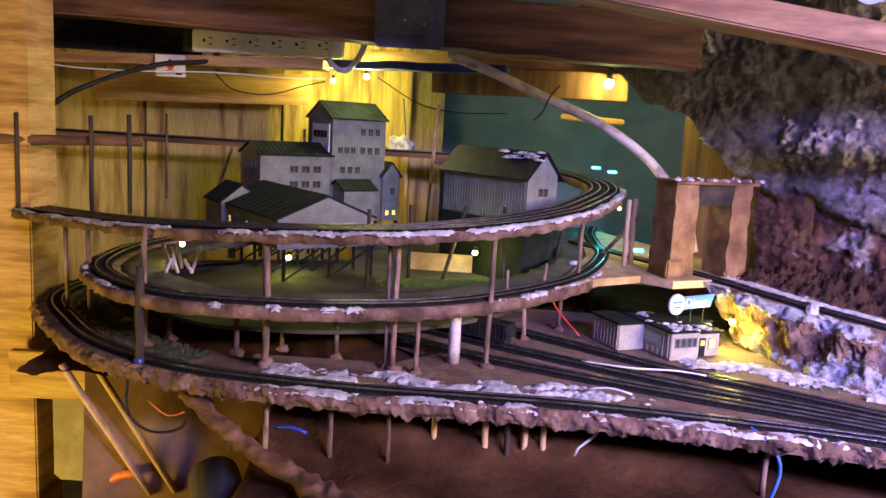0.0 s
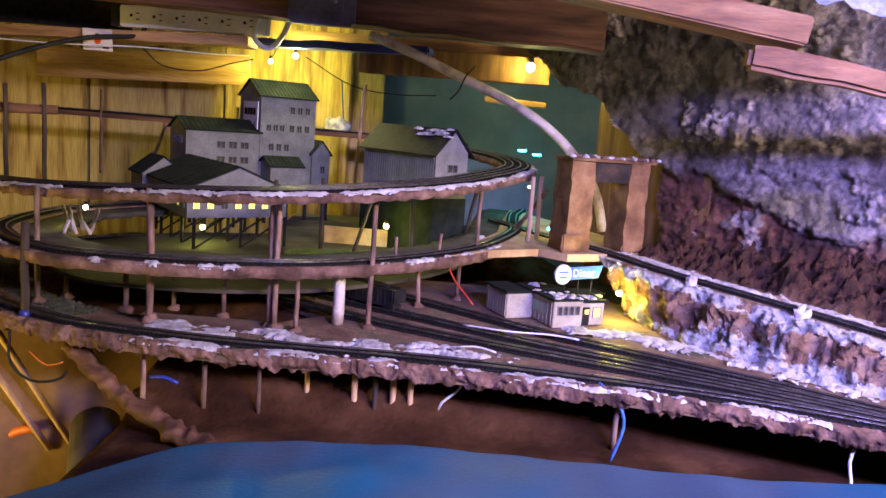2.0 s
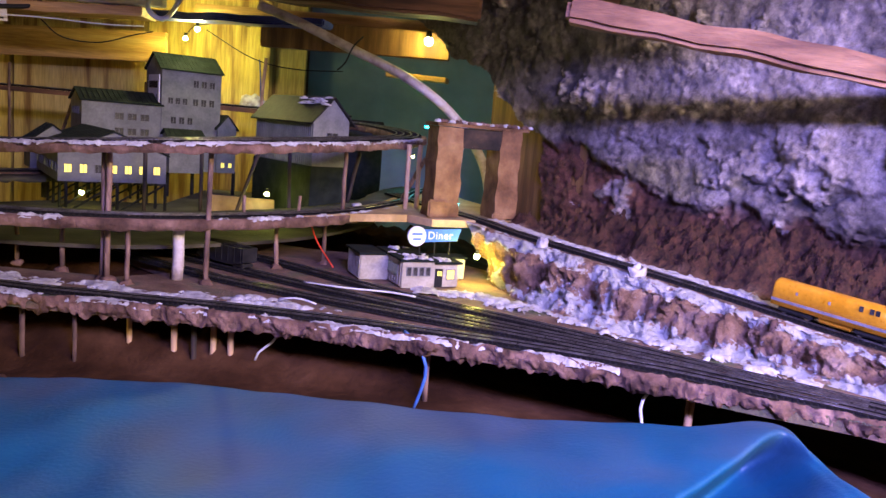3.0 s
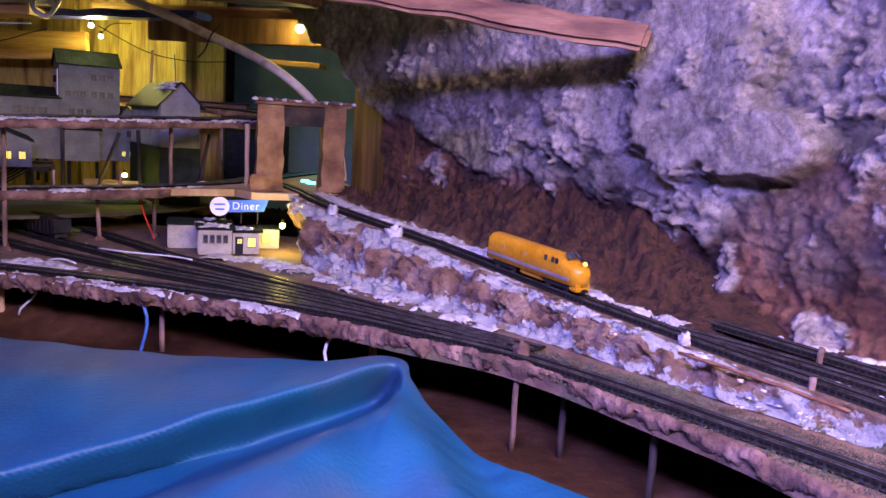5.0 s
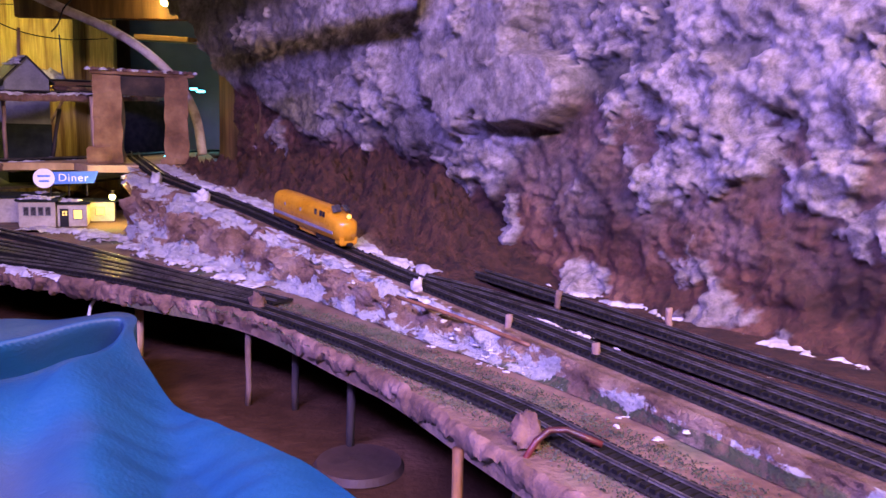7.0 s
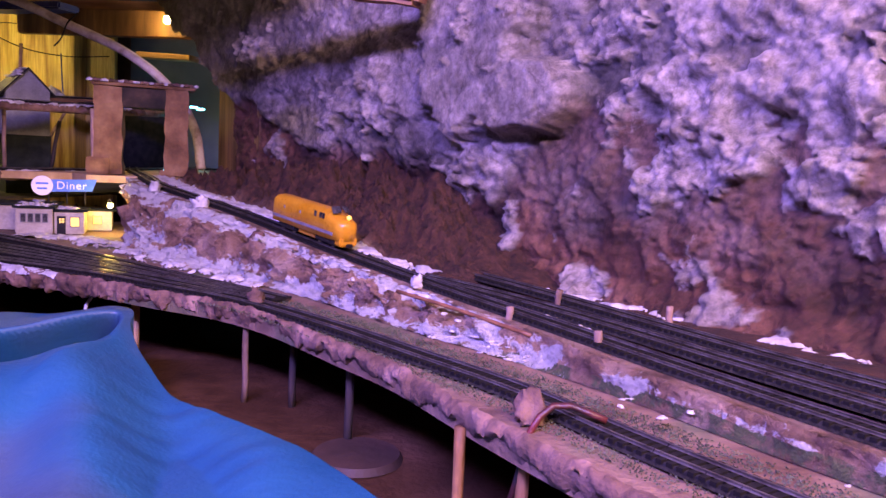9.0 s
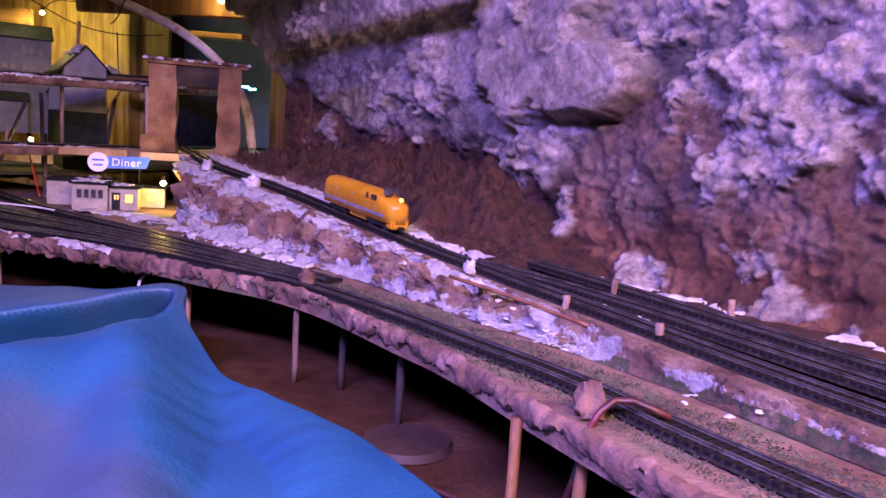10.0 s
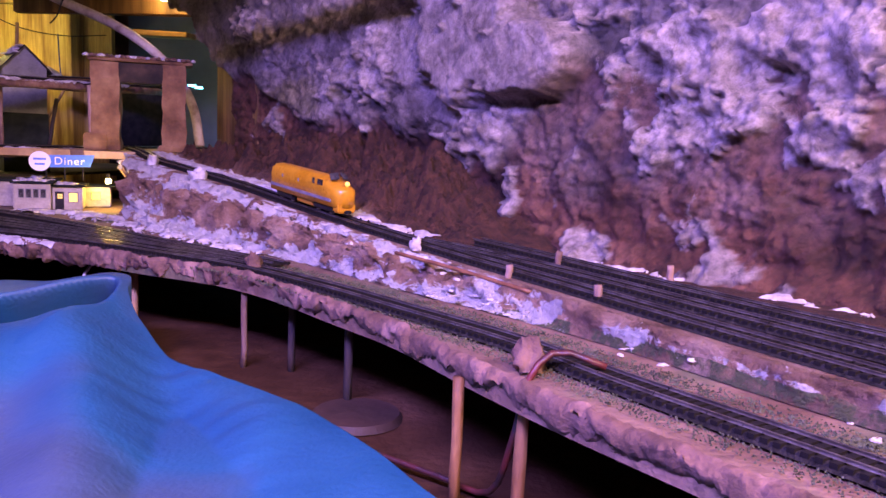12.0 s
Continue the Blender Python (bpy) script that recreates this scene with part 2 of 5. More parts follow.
def bank_material():
    """Scenery slope: clay and plaster with snow where the 'snow' value of the mesh says so, and grass flock."""
    m = bpy.data.materials.new("embankment_scenery")
    m.use_nodes = True
    t = m.node_tree
    b = t.nodes["Principled BSDF"]
    add, link = t.nodes.new, t.links.new
    co, att, gra = add("ShaderNodeTexCoord"), add("ShaderNodeAttribute"), add("ShaderNodeAttribute")
    att.attribute_name, gra.attribute_name = "snow", "grass"
    outs = []
    for scale in (22, 60, 240):
        n = add("ShaderNodeTexNoise")
        n.inputs["Scale"].default_value, n.inputs["Detail"].default_value, n.inputs["Roughness"].default_value = scale, 10, 0.65
        link(co.outputs["Object"], n.inputs["Vector"])
        outs.append(n.outputs[0])
    r = add("ShaderNodeValToRGB")
    e = r.color_ramp.elements
    e.new(0.5)
    for k, (p, c) in enumerate([(0.35, (0.14, 0.07, 0.04)), (0.5, (0.34, 0.20, 0.13)), (0.66, (0.50, 0.35, 0.26))]):
        e[k].position, e[k].color = p, (*c, 1)
    link(outs[0], r.inputs[0])

    def mask(attribute, lo, hi):
        s = add("ShaderNodeMath")
        s.operation = "ADD"
        link(attribute, s.inputs[0])
        link(outs[1], s.inputs[1])
        mr = add("ShaderNodeMapRange")
        mr.inputs["From Min"].default_value, mr.inputs["From Max"].default_value = lo, hi
        link(s.outputs[0], mr.inputs["Value"])
        return mr.outputs[0]

    def mix(f, a, colour):
        x = add("ShaderNodeMix")
        x.data_type = "RGBA"
        link(f, x.inputs["Factor"])
        link(a, x.inputs["A"])
        x.inputs["B"].default_value = (*colour, 1)
        return x.outputs["Result"]

    cl = add("ShaderNodeAttribute")
    cl.attribute_name = "clay"
    red = add("ShaderNodeValToRGB")
    for k, (p, col) in enumerate([(0.36, (0.032, 0.011, 0.005)), (0.66, (0.125, 0.048, 0.022))]):
        red.color_ramp.elements[k].position, red.color_ramp.elements[k].color = p, (*col, 1)
    link(outs[1], red.inputs[0])
    over = add("ShaderNodeMix")
    over.data_type = "RGBA"
    link(cl.outputs["Fac"], over.inputs["Factor"])
    link(r.outputs[0], over.inputs["A"])
    link(red.outputs[0], over.inputs["B"])
    c0 = over.outputs["Result"]
    c = mix(mask(gra.outputs["Fac"], 0.98, 1.12), c0, (0.10, 0.12, 0.055))
    c = mix(mask(att.outputs["Fac"], 1.0, 1.07), c, (0.66, 0.64, 0.63))
    x = add("ShaderNodeMix")
    x.data_type, x.blend_type = "RGBA", "OVERLAY"
    x.inputs["Factor"].default_value = 0.35
    link(c, x.inputs["A"])
    link(outs[2], x.inputs["B"])
    link(x.outputs["Result"], b.inputs["Base Color"])
    b.inputs["Roughness"].default_value = 0.85
    bp = add("ShaderNodeBump")
    bp.inputs["Strength"].default_value, bp.inputs["Distance"].default_value = 0.9, 0.004
    link(outs[2], bp.inputs["Height"])
    bp2 = add("ShaderNodeBump")
    bp2.inputs["Strength"].default_value, bp2.inputs["Distance"].default_value = 0.8, 0.01
    link(outs[1], bp2.inputs["Height"])
    link(bp2.outputs[0], bp.inputs["Normal"])
    link(bp.outputs[0], b.inputs["Normal"])
    return m


BANK = bank_material()

# ---- building helpers ----


def mesh_of(bm, mat, name="mesh", smooth=False):
    me = bpy.data.meshes.new(name)
    bm.normal_update()
    bm.to_mesh(me)
    bm.free()
    for m in mat if isinstance(mat, (list, tuple)) else [mat]:
        me.materials.append(m)
    if smooth:
        for p in me.polygons:
            p.use_smooth = True
    return me


def thing(name, m=None, label="", category="", group="", kind=""):
    ob = new(name)
    ob.empty_display_size = 0.02
    ob.matrix_world = m or Matrix()
    return tagged(ob, label, category, group, kind)


def part(name, bm, mat, parent, label="", m=None, smooth=False):
    me = bm if isinstance(bm, bpy.types.Mesh) else mesh_of(bm, mat, name, smooth)
    ob = new(name, me)
    ob.parent = parent
    if m is not None:
        ob.matrix_basis = m
    return tagged(ob, label)


def solo(name, bm, mat, label="", category="", group="", kind="", m=None, smooth=False):
    ob = new(name, mesh_of(bm, mat, name, smooth))
    if m is not None:
        ob.matrix_world = m
    return tagged(ob, label, category, group, kind)


def box(bm, x0, y0, z0, x1, y1, z1, bevel=0.0, m=None):
    r = bmesh.ops.create_cube(bm, size=1)
    vs = r["verts"]
    for v in vs:
        v.co = Vector(((x0 + x1) / 2 + v.co.x * (x1 - x0), (y0 + y1) / 2 + v.co.y * (y1 - y0), (z0 + z1) / 2 + v.co.z * (z1 - z0)))
    if bevel:
        es = list({e for v in vs for e in v.link_edges})
        r = bmesh.ops.bevel(bm, geom=es, offset=bevel, segments=2, affect="EDGES")
        vs = list({v for f in r["faces"] for v in f.verts} | {v for v in vs if v.is_valid})
    if m is not None:
        bmesh.ops.transform(bm, matrix=m, verts=[v for v in vs if v.is_valid])
    return bm


def boxed(*a, **k):
    return box(bmesh.new(), *a, **k)


def between(a, b):
    """A pose at a whose x axis points at b."""
    d = Vector(b) - Vector(a)
    return Matrix.Translation(a) @ d.to_track_quat("X", "Z").to_matrix().to_4x4()


def beam(a, b, w, h, bevel=0.003, rough=0.0, cuts=0):
    bm = bmesh.new()
    n = (Vector(b) - Vector(a)).length
    box(bm, 0, -w / 2, -h / 2, n, w / 2, h / 2, bevel)
    if cuts:
        es = [e for e in bm.edges if e.calc_length() > n * 0.8]
        bmesh.ops.subdivide_edges(bm, edges=es, cuts=cuts)
        for v in bm.verts:
            v.co += noise.noise_vector(v.co * 14) * rough
    bmesh.ops.transform(bm, matrix=between(a, b), verts=bm.verts)
    return bm


def tube(bm, pts, radius, sides=8, end=None, wobble=0.0):
    """A round rod through points; end: the radius at its end."""
    pts = [Vector(p) for p in pts]
    rings = []
    for k, p in enumerate(pts):
        d = (pts[min(k + 1, len(pts) - 1)] - pts[max(k - 1, 0)]).normalized()
        q = last.rotation_difference(d) @ q if k else d.to_track_quat("Z", "Y")
        last = d
        r = radius + ((end or radius) - radius) * k / (len(pts) - 1)
        ring = []
        for s in range(sides):
            a = 2 * math.pi * s / sides
            rr = r * (1 + wobble * noise.noise(p * 60 + Vector((math.cos(a), math.sin(a), 0))))
            ring.append(bm.verts.new(p + q @ Vector((math.cos(a) * rr, math.sin(a) * rr, 0))))
        rings.append(ring)
    for r0, r1 in zip(rings, rings[1:]):
        for s in range(sides):
            bm.faces.new((r0[s], r0[(s + 1) % sides], r1[(s + 1) % sides], r1[s]))
    bm.faces.new(rings[0][::-1])
    bm.faces.new(rings[-1])
    return bm


def curve(pts, step):
    """Catmull-Rom through points, resampled at an even step."""
    p = [Vector(q) for q in pts]
    p = [2 * p[0] - p[1]] + p + [2 * p[-1] - p[-2]]
    dense = []
    for i in range(1, len(p) - 2):
        for k in range(24):
            t = k / 24
            dense.append(0.5 * (2 * p[i] + (p[i + 1] - p[i - 1]) * t + (2 * p[i - 1] - 5 * p[i] + 4 * p[i + 1] - p[i + 2]) * t * t
                                + (3 * p[i] - p[i - 1] - 3 * p[i + 1] + p[i + 2]) * t ** 3))
    dense.append(p[-2])
    out, carry = [dense[0]], 0.0
    for a, b in zip(dense, dense[1:]):
        n = (b - a).length
        while carry + n >= step:
            a = a + (b - a) * ((step - carry) / n)
            n = (b - a).length
            out.append(a)
            carry = 0.0
        carry += n
    return out


def sides_of(pts):
    """For each point the level vector to the left of the way."""
    out = []
    for k in range(len(pts)):
        d = pts[min(k + 1, len(pts) - 1)] - pts[max(k - 1, 0)]
        out.append(Vector((-d.y, d.x, 0)).normalized())
    return out


def offset(pts, d, dz=0.0):
    return [p + s * d + Vector((0, 0, dz)) for p, s in zip(pts, sides_of(pts))]


def sheet(rows, closed=False):
    """A mesh from rows of points."""
    bm = bmesh.new()
    vs = [[bm.verts.new(p) for p in row] for row in rows]
    for r0, r1 in zip(vs, vs[1:]):
        for k in range(len(r0) - 1 + closed):
            j = (k + 1) % len(r0)
            bm.faces.new((r0[k], r0[j], r1[j], r1[k]))
    return bm


def ribbon(pts, d0, d1, thick, dz=0.0, rough=0.0, scale=30.0):
    """A board that follows a way: from d0 to d1 beside it, its top dz above."""
    rows = []
    ss = sides_of(pts)
    for p, s in zip(pts, ss):
        row = []
        for d, z in ((d0, 0), (d0 * 0.7 + d1 * 0.3, 0), (d0 * 0.3 + d1 * 0.7, 0), (d1, 0), (d1, -thick / 2), (d1, -thick), (d0, -thick), (d0, -thick / 2)):
            q = p + s * d + Vector((0, 0, dz + z))
            if rough and (d in (d0, d1)):
                q += s * rough * noise.fractal(q * scale, 0.8, 2.0, 4) + Vector((0, 0, (z < 0) * rough * 0.8 * noise.noise(q * scale * 1.3)))
            row.append(q)
        rows.append(row)
    bm = sheet(rows, closed=True)
    bm.faces.new([v for v in bm.verts][:8][::-1])
    bm.verts.ensure_lookup_table()
    bm.faces.new([bm.verts[len(bm.verts) - 8 + k] for k in range(8)])
    return bm


def blob(bm, at, rx, ry, rz, lumps=0.35, sub=2, freq=60.0):
    r = bmesh.ops.create_icosphere(bm, subdivisions=sub, radius=1.0)
    for v in r["verts"]:
        n = v.co.copy()
        k = 1 + lumps * noise.fractal(Vector(at) * freq + n * 1.7, 0.8, 2.0, 3)
        v.co = Vector(at) + Vector((n.x * rx * k, n.y * ry * k, max(n.z, -0.25) * rz * k))
    return bm


def prism(bm, outline, depth, m=None):
    """An outline in x and z, pushed from y = 0 to depth."""
    a = [bm.verts.new((x, 0, z)) for x, z in outline]
    b = [bm.verts.new((x, depth, z)) for x, z in outline]
    fs = [bm.faces.new(a), bm.faces.new(b[::-1])]
    n = len(a)
    for k in range(n):
        fs.append(bm.faces.new((a[k], b[k], b[(k + 1) % n], a[(k + 1) % n])))
    if m is not None:
        bmesh.ops.transform(bm, matrix=m, verts=a + b)
    return bm


def smooth(a, b, x):
    """0 at a, 1 at b, eased between."""
    t = max(0.0, min(1.0, (x - a) / (b - a)))
    return t * t * (3 - 2 * t)


# ---- ways of the tracks ----
OUTER = curve([(-0.25, 2.0, 1), (-0.58, 1.88, 1), (-0.745, 1.68, 1), (-0.772, 1.475, 1), (-0.656, 1.295, 1), (-0.55, 1.186, 1), (-0.424, 1.114, 1), (-0.32, 1.086, 1),
               (-0.179, 1.067, 1), (-0.028, 1.062, 1), (0.121, 1.057, 1), (0.3, 1.034, 1), (0.5, 0.995, 1), (0.66, 0.945, 1), (0.77, 0.893, 1), (0.885, 0.833, 1), (1.006, 0.737, 1),
               (1.085, 0.662, 1), (1.178, 0.572, 1), (1.246, 0.485, 1), (1.34, 0.375, 1), (1.44, 0.25, 1), (1.54, 0.1, 1)], 0.0072)
YARD = [curve(c, 0.0072) for c in (
    [(-0.30, 1.46, 1), (-0.05, 1.285, 1), (0.12, 1.195, 1), (0.3, 1.12, 1), (0.5, 1.043, 1), (0.7, 0.948, 1), (0.86, 0.862, 1)],
    [(-0.33, 1.56, 1), (-0.05, 1.375, 1), (0.1, 1.285, 1), (0.3, 1.172, 1), (0.5, 1.08, 1), (0.7, 0.98, 1), (0.89, 0.862, 1)],
    [(-0.33, 1.68, 1), (0.036, 1.45, 1), (0.168, 1.355, 1), (0.3, 1.252, 1), (0.42, 1.178, 1), (0.573, 1.085, 1), (0.75, 0.965, 1), (0.92, 0.855, 1)])]
LOWER = curve([(0.33, 2.2, 1.10), (0.30, 2.05, 1.10), (0.285, 1.88, 1.10), (0.275, 1.717, 1.10), (0.198, 1.475, 1.10), (0.092, 1.312, 1.10), (-0.040, 1.186, 1.10), (-0.19, 1.124, 1.10),
               (-0.307, 1.111, 1.10), (-0.43, 1.122, 1.10), (-0.545, 1.20, 1.10), (-0.62, 1.33, 1.10), (-0.62, 1.55, 1.10), (-0.5, 1.75, 1.10), (-0.3, 1.85, 1.10)][::-1], 0.0072)
UPPER = curve([(-1.05, 1.75, 1.14), (-0.93, 1.59, 1.148), (-0.80, 1.47, 1.157), (-0.64, 1.335, 1.169), (-0.512, 1.245, 1.179), (-0.318, 1.158, 1.194), (-0.118, 1.117, 1.209),
               (0.03, 1.178, 1.22), (0.122, 1.288, 1.226), (0.183, 1.405, 1.23), (0.285, 1.715, 1.24), (0.27, 1.95, 1.25), (0.14, 2.13, 1.26), (-0.10, 2.2, 1.268)], 0.0072)
REAR = curve([(-1.25, 2.08, 1.285), (-0.74, 2.1, 1.283), (-0.3, 2.13, 1.28), (0.1, 2.17, 1.278)], 0.0072)
LINE = curve([(0.24, 1.9, 1.10), (0.33, 1.72, 1.10), (0.40, 1.60, 1.10), (0.455, 1.51, 1.098), (0.53, 1.405, 1.09), (0.64, 1.29, 1.080), (0.77, 1.165, 1.067), (0.89, 1.045, 1.052), (1.0, 0.93, 1.040),
              (1.12, 0.80, 1.030), (1.215, 0.69, 1.025), (1.31, 0.575, 1.020), (1.41, 0.45, 1.017), (1.52, 0.31, 1.015)], 0.0072)
LINE2 = curve([(1.06, 0.885, 1.033), (1.155, 0.82, 1.028), (1.258, 0.723, 1.023), (1.355, 0.615, 1.018), (1.455, 0.49, 1.016), (1.57, 0.345, 1.015)], 0.0072)
LINE3 = curve([(0.98, 1.10, 1.034), (1.105, 0.99, 1.027), (1.213, 0.878, 1.022), (1.307, 0.777, 1.017), (1.40, 0.665, 1.014), (1.50, 0.545, 1.013), (1.62, 0.39, 1.013)], 0.0072)

TIE_MESH = mesh_of(boxed(-0.0021, -0.0150, -0.0026, 0.0021, 0.0150, 0.0), TIE, "tie")


def railway(pts, label, near=lambda p: True):
    """Track on a way that gives the rail foot: two rails, ties one by one, the far ones joined."""
    t = thing("railway_track", label=label, category="railway track", group="model railway tracks")
    for d in (0.00825, -0.00825):
        prof = ((-0.0013, 0), (-0.0004, 0.0006), (-0.0009, 0.0020), (0.0009, 0.0020), (0.0004, 0.0006), (0.0013, 0))
        way = pts[::2] if len(pts) % 2 else pts[::2] + [pts[-1]]
        rows = [[p + s * (d + a) + Vector((0, 0, b)) for a, b in prof] for p, s in zip(way, sides_of(way))]
        part("rail", sheet(rows, closed=True), RAIL, t, "steel rail with a worn bright top")
    ss = sides_of(pts)
    picked = [k for k in range(len(pts)) if near(pts[k])][:300]
    rest = bmesh.new()
    for k, (p, s) in enumerate(zip(pts, ss)):
        m = Matrix.Translation(p) @ Euler((0, 0, math.atan2(-s.x, s.y))).to_matrix().to_4x4()
        if k in picked:
            part("tie", TIE_MESH, TIE, t, m=m)
        else:
            box(rest, -0.0021, -0.0150, -0.0026, 0.0021, 0.0150, 0.0, m=m)
    if len(rest.verts):
        tagged(part("tie", rest, TIE, t), kind="stuff")
    else:
        rest.free()
    rows = [[p + s * d + Vector((0, 0, z)) for d, z in ((-0.0165, -0.0045), (-0.013, -0.0015), (0.013, -0.0015), (0.0165, -0.0045))] for p, s in zip(pts, ss)]
    part("roadbed", sheet(rows), BALLAST, t, "dark ballast strip")
    return t

# ---- setting ----
# room shell
for name, a in (("floor", (-2.6, -2.2, -0.1, 3.2, 3.0, 0.0)), ("ceiling", (-2.6, -2.2, 2.05, 3.2, 3.0, 2.15)), ("wall_south", (-2.6, -2.3, 0, 3.2, -2.2, 2.05)),
                ("wall_west", (-2.7, -2.2, 0, -2.6, 3.0, 2.05)), ("wall_east", (3.2, -2.2, 0, 3.3, 3.0, 2.05)), ("wall_north", (-2.6, 3.0, 0, 3.2, 3.1, 2.05))):
    solo(name, boxed(*a), CEIL, "rough dark cellar surface", name.split("_")[0], kind="structure")


# earth shelf below the layout
def earth_shelf():
    rows = []
    for j in range(90):
        y = 0.15 + j * 0.026
        row = []
        for i in range(150):
            x = -0.30 + i * 0.016
            z = 0.896 + 0.007 * noise.fractal(Vector((x * 5, y * 5, 0)), 0.9, 2, 5)
            edge = max(0.0, -0.16 - x)
            rise = smooth(1.03, 1.13, y) * (1 - smooth(0.30, 0.55, x))
            z += rise * (0.046 + 0.030 * noise.fractal(Vector((x * 24, y * 24, 3)), 0.7, 2, 6))
            row.append(Vector((x, y, z - edge * 0.2)))
        rows.append(row)
    bm = sheet(rows)
    es = [e for e in bm.edges if e.is_boundary]
    r = bmesh.ops.extrude_edge_only(bm, edges=es)
    for v in r["geom"]:
        if isinstance(v, bmesh.types.BMVert):
            v.co.z = 0.0
    return bm


solo("ground", earth_shelf(), EARTH, "brown dusty earth shelf under the layout", "ground", kind="structure", smooth=True)

# back of the alcove
for k, (x0, x1) in enumerate(((-1.62, -1.02), (-1.01, -0.60), (-0.59, -0.10))):
    solo("wall_plank_%s" % "abc"[k], boxed(x0, 2.46 + 0.004 * k, 0.6, x1, 2.49, 2.0, 0.002), PINE_UP, "yellow pine panel with upright grain", "wall panel", kind="structure")
solo("wall_sky", boxed(-0.12, 2.62, 0.8, 1.0, 2.64, 2.0), SKYPANEL, "grey-blue painted backdrop panel", "backdrop", kind="structure")
solo("wall_corner", boxed(-0.215, 2.40, 0.8, -0.195, 2.62, 2.0, 0.002), PINE_UP, "pine corner board", "wall panel", kind="structure")
solo("wall_side", beam((0.470, 1.88, 1.2), (0.66, 1.60, 1.2), 0.012, 0.44, 0.001), BROWNPLY, "brown stained plywood side panel", "wall panel", kind="structure")


# rock wall
def clay_line(u):
    """Height at which the stone ends and the clay begins."""
    return float(np.interp(u, (0.0, 0.18, 0.45, 0.67, 0.92, 1.0, 1.1, 1.5), (1.31, 1.25, 1.165, 1.162, 1.12, 1.195, 1.235, 1.225)))


# forms of the rock face: along, height, half length, half height
CRUSTS = ((1.237, 1.183, 0.085, 0.047), (1.238, 1.257, 0.070, 0.034), (1.375, 1.232, 0.062, 0.045), (1.285, 1.330, 0.17, 0.045), (1.357, 1.150, 0.045, 0.034),
          (0.955, 1.062, 0.022, 0.045), (1.112, 1.022, 0.040, 0.020), (0.925, 1.175, 0.025, 0.028), (1.12, 1.228, 0.018, 0.014), (1.48, 1.13, 0.06, 0.05))
SLABS = ((0.895, 1.345, 0.125, 0.165), (1.00, 1.248, 0.090, 0.050))
TANS = ((0.70, 1.290, 0.125, 0.072), (0.40, 1.300, 0.10, 0.040))
# hollows: set back, and their shade put into the colour as well
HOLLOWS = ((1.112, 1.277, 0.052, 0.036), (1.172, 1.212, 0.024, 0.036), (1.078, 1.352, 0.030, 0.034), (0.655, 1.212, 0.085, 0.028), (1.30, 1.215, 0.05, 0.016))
# where the yellow bulb's light on the stone is painted, no growth
BULB_TINTS = ((0.40, 1.212, 0.14, 0.040),)


def inside(forms, u, z, ragged, soft):
    """How far a place lies within any of the forms, 0 to 1, with a ragged rim."""
    return max(smooth(0.0, soft, 1 - math.hypot((u - a) / ra, (z - b) / rb) + ragged) for a, b, ra, rb in forms)


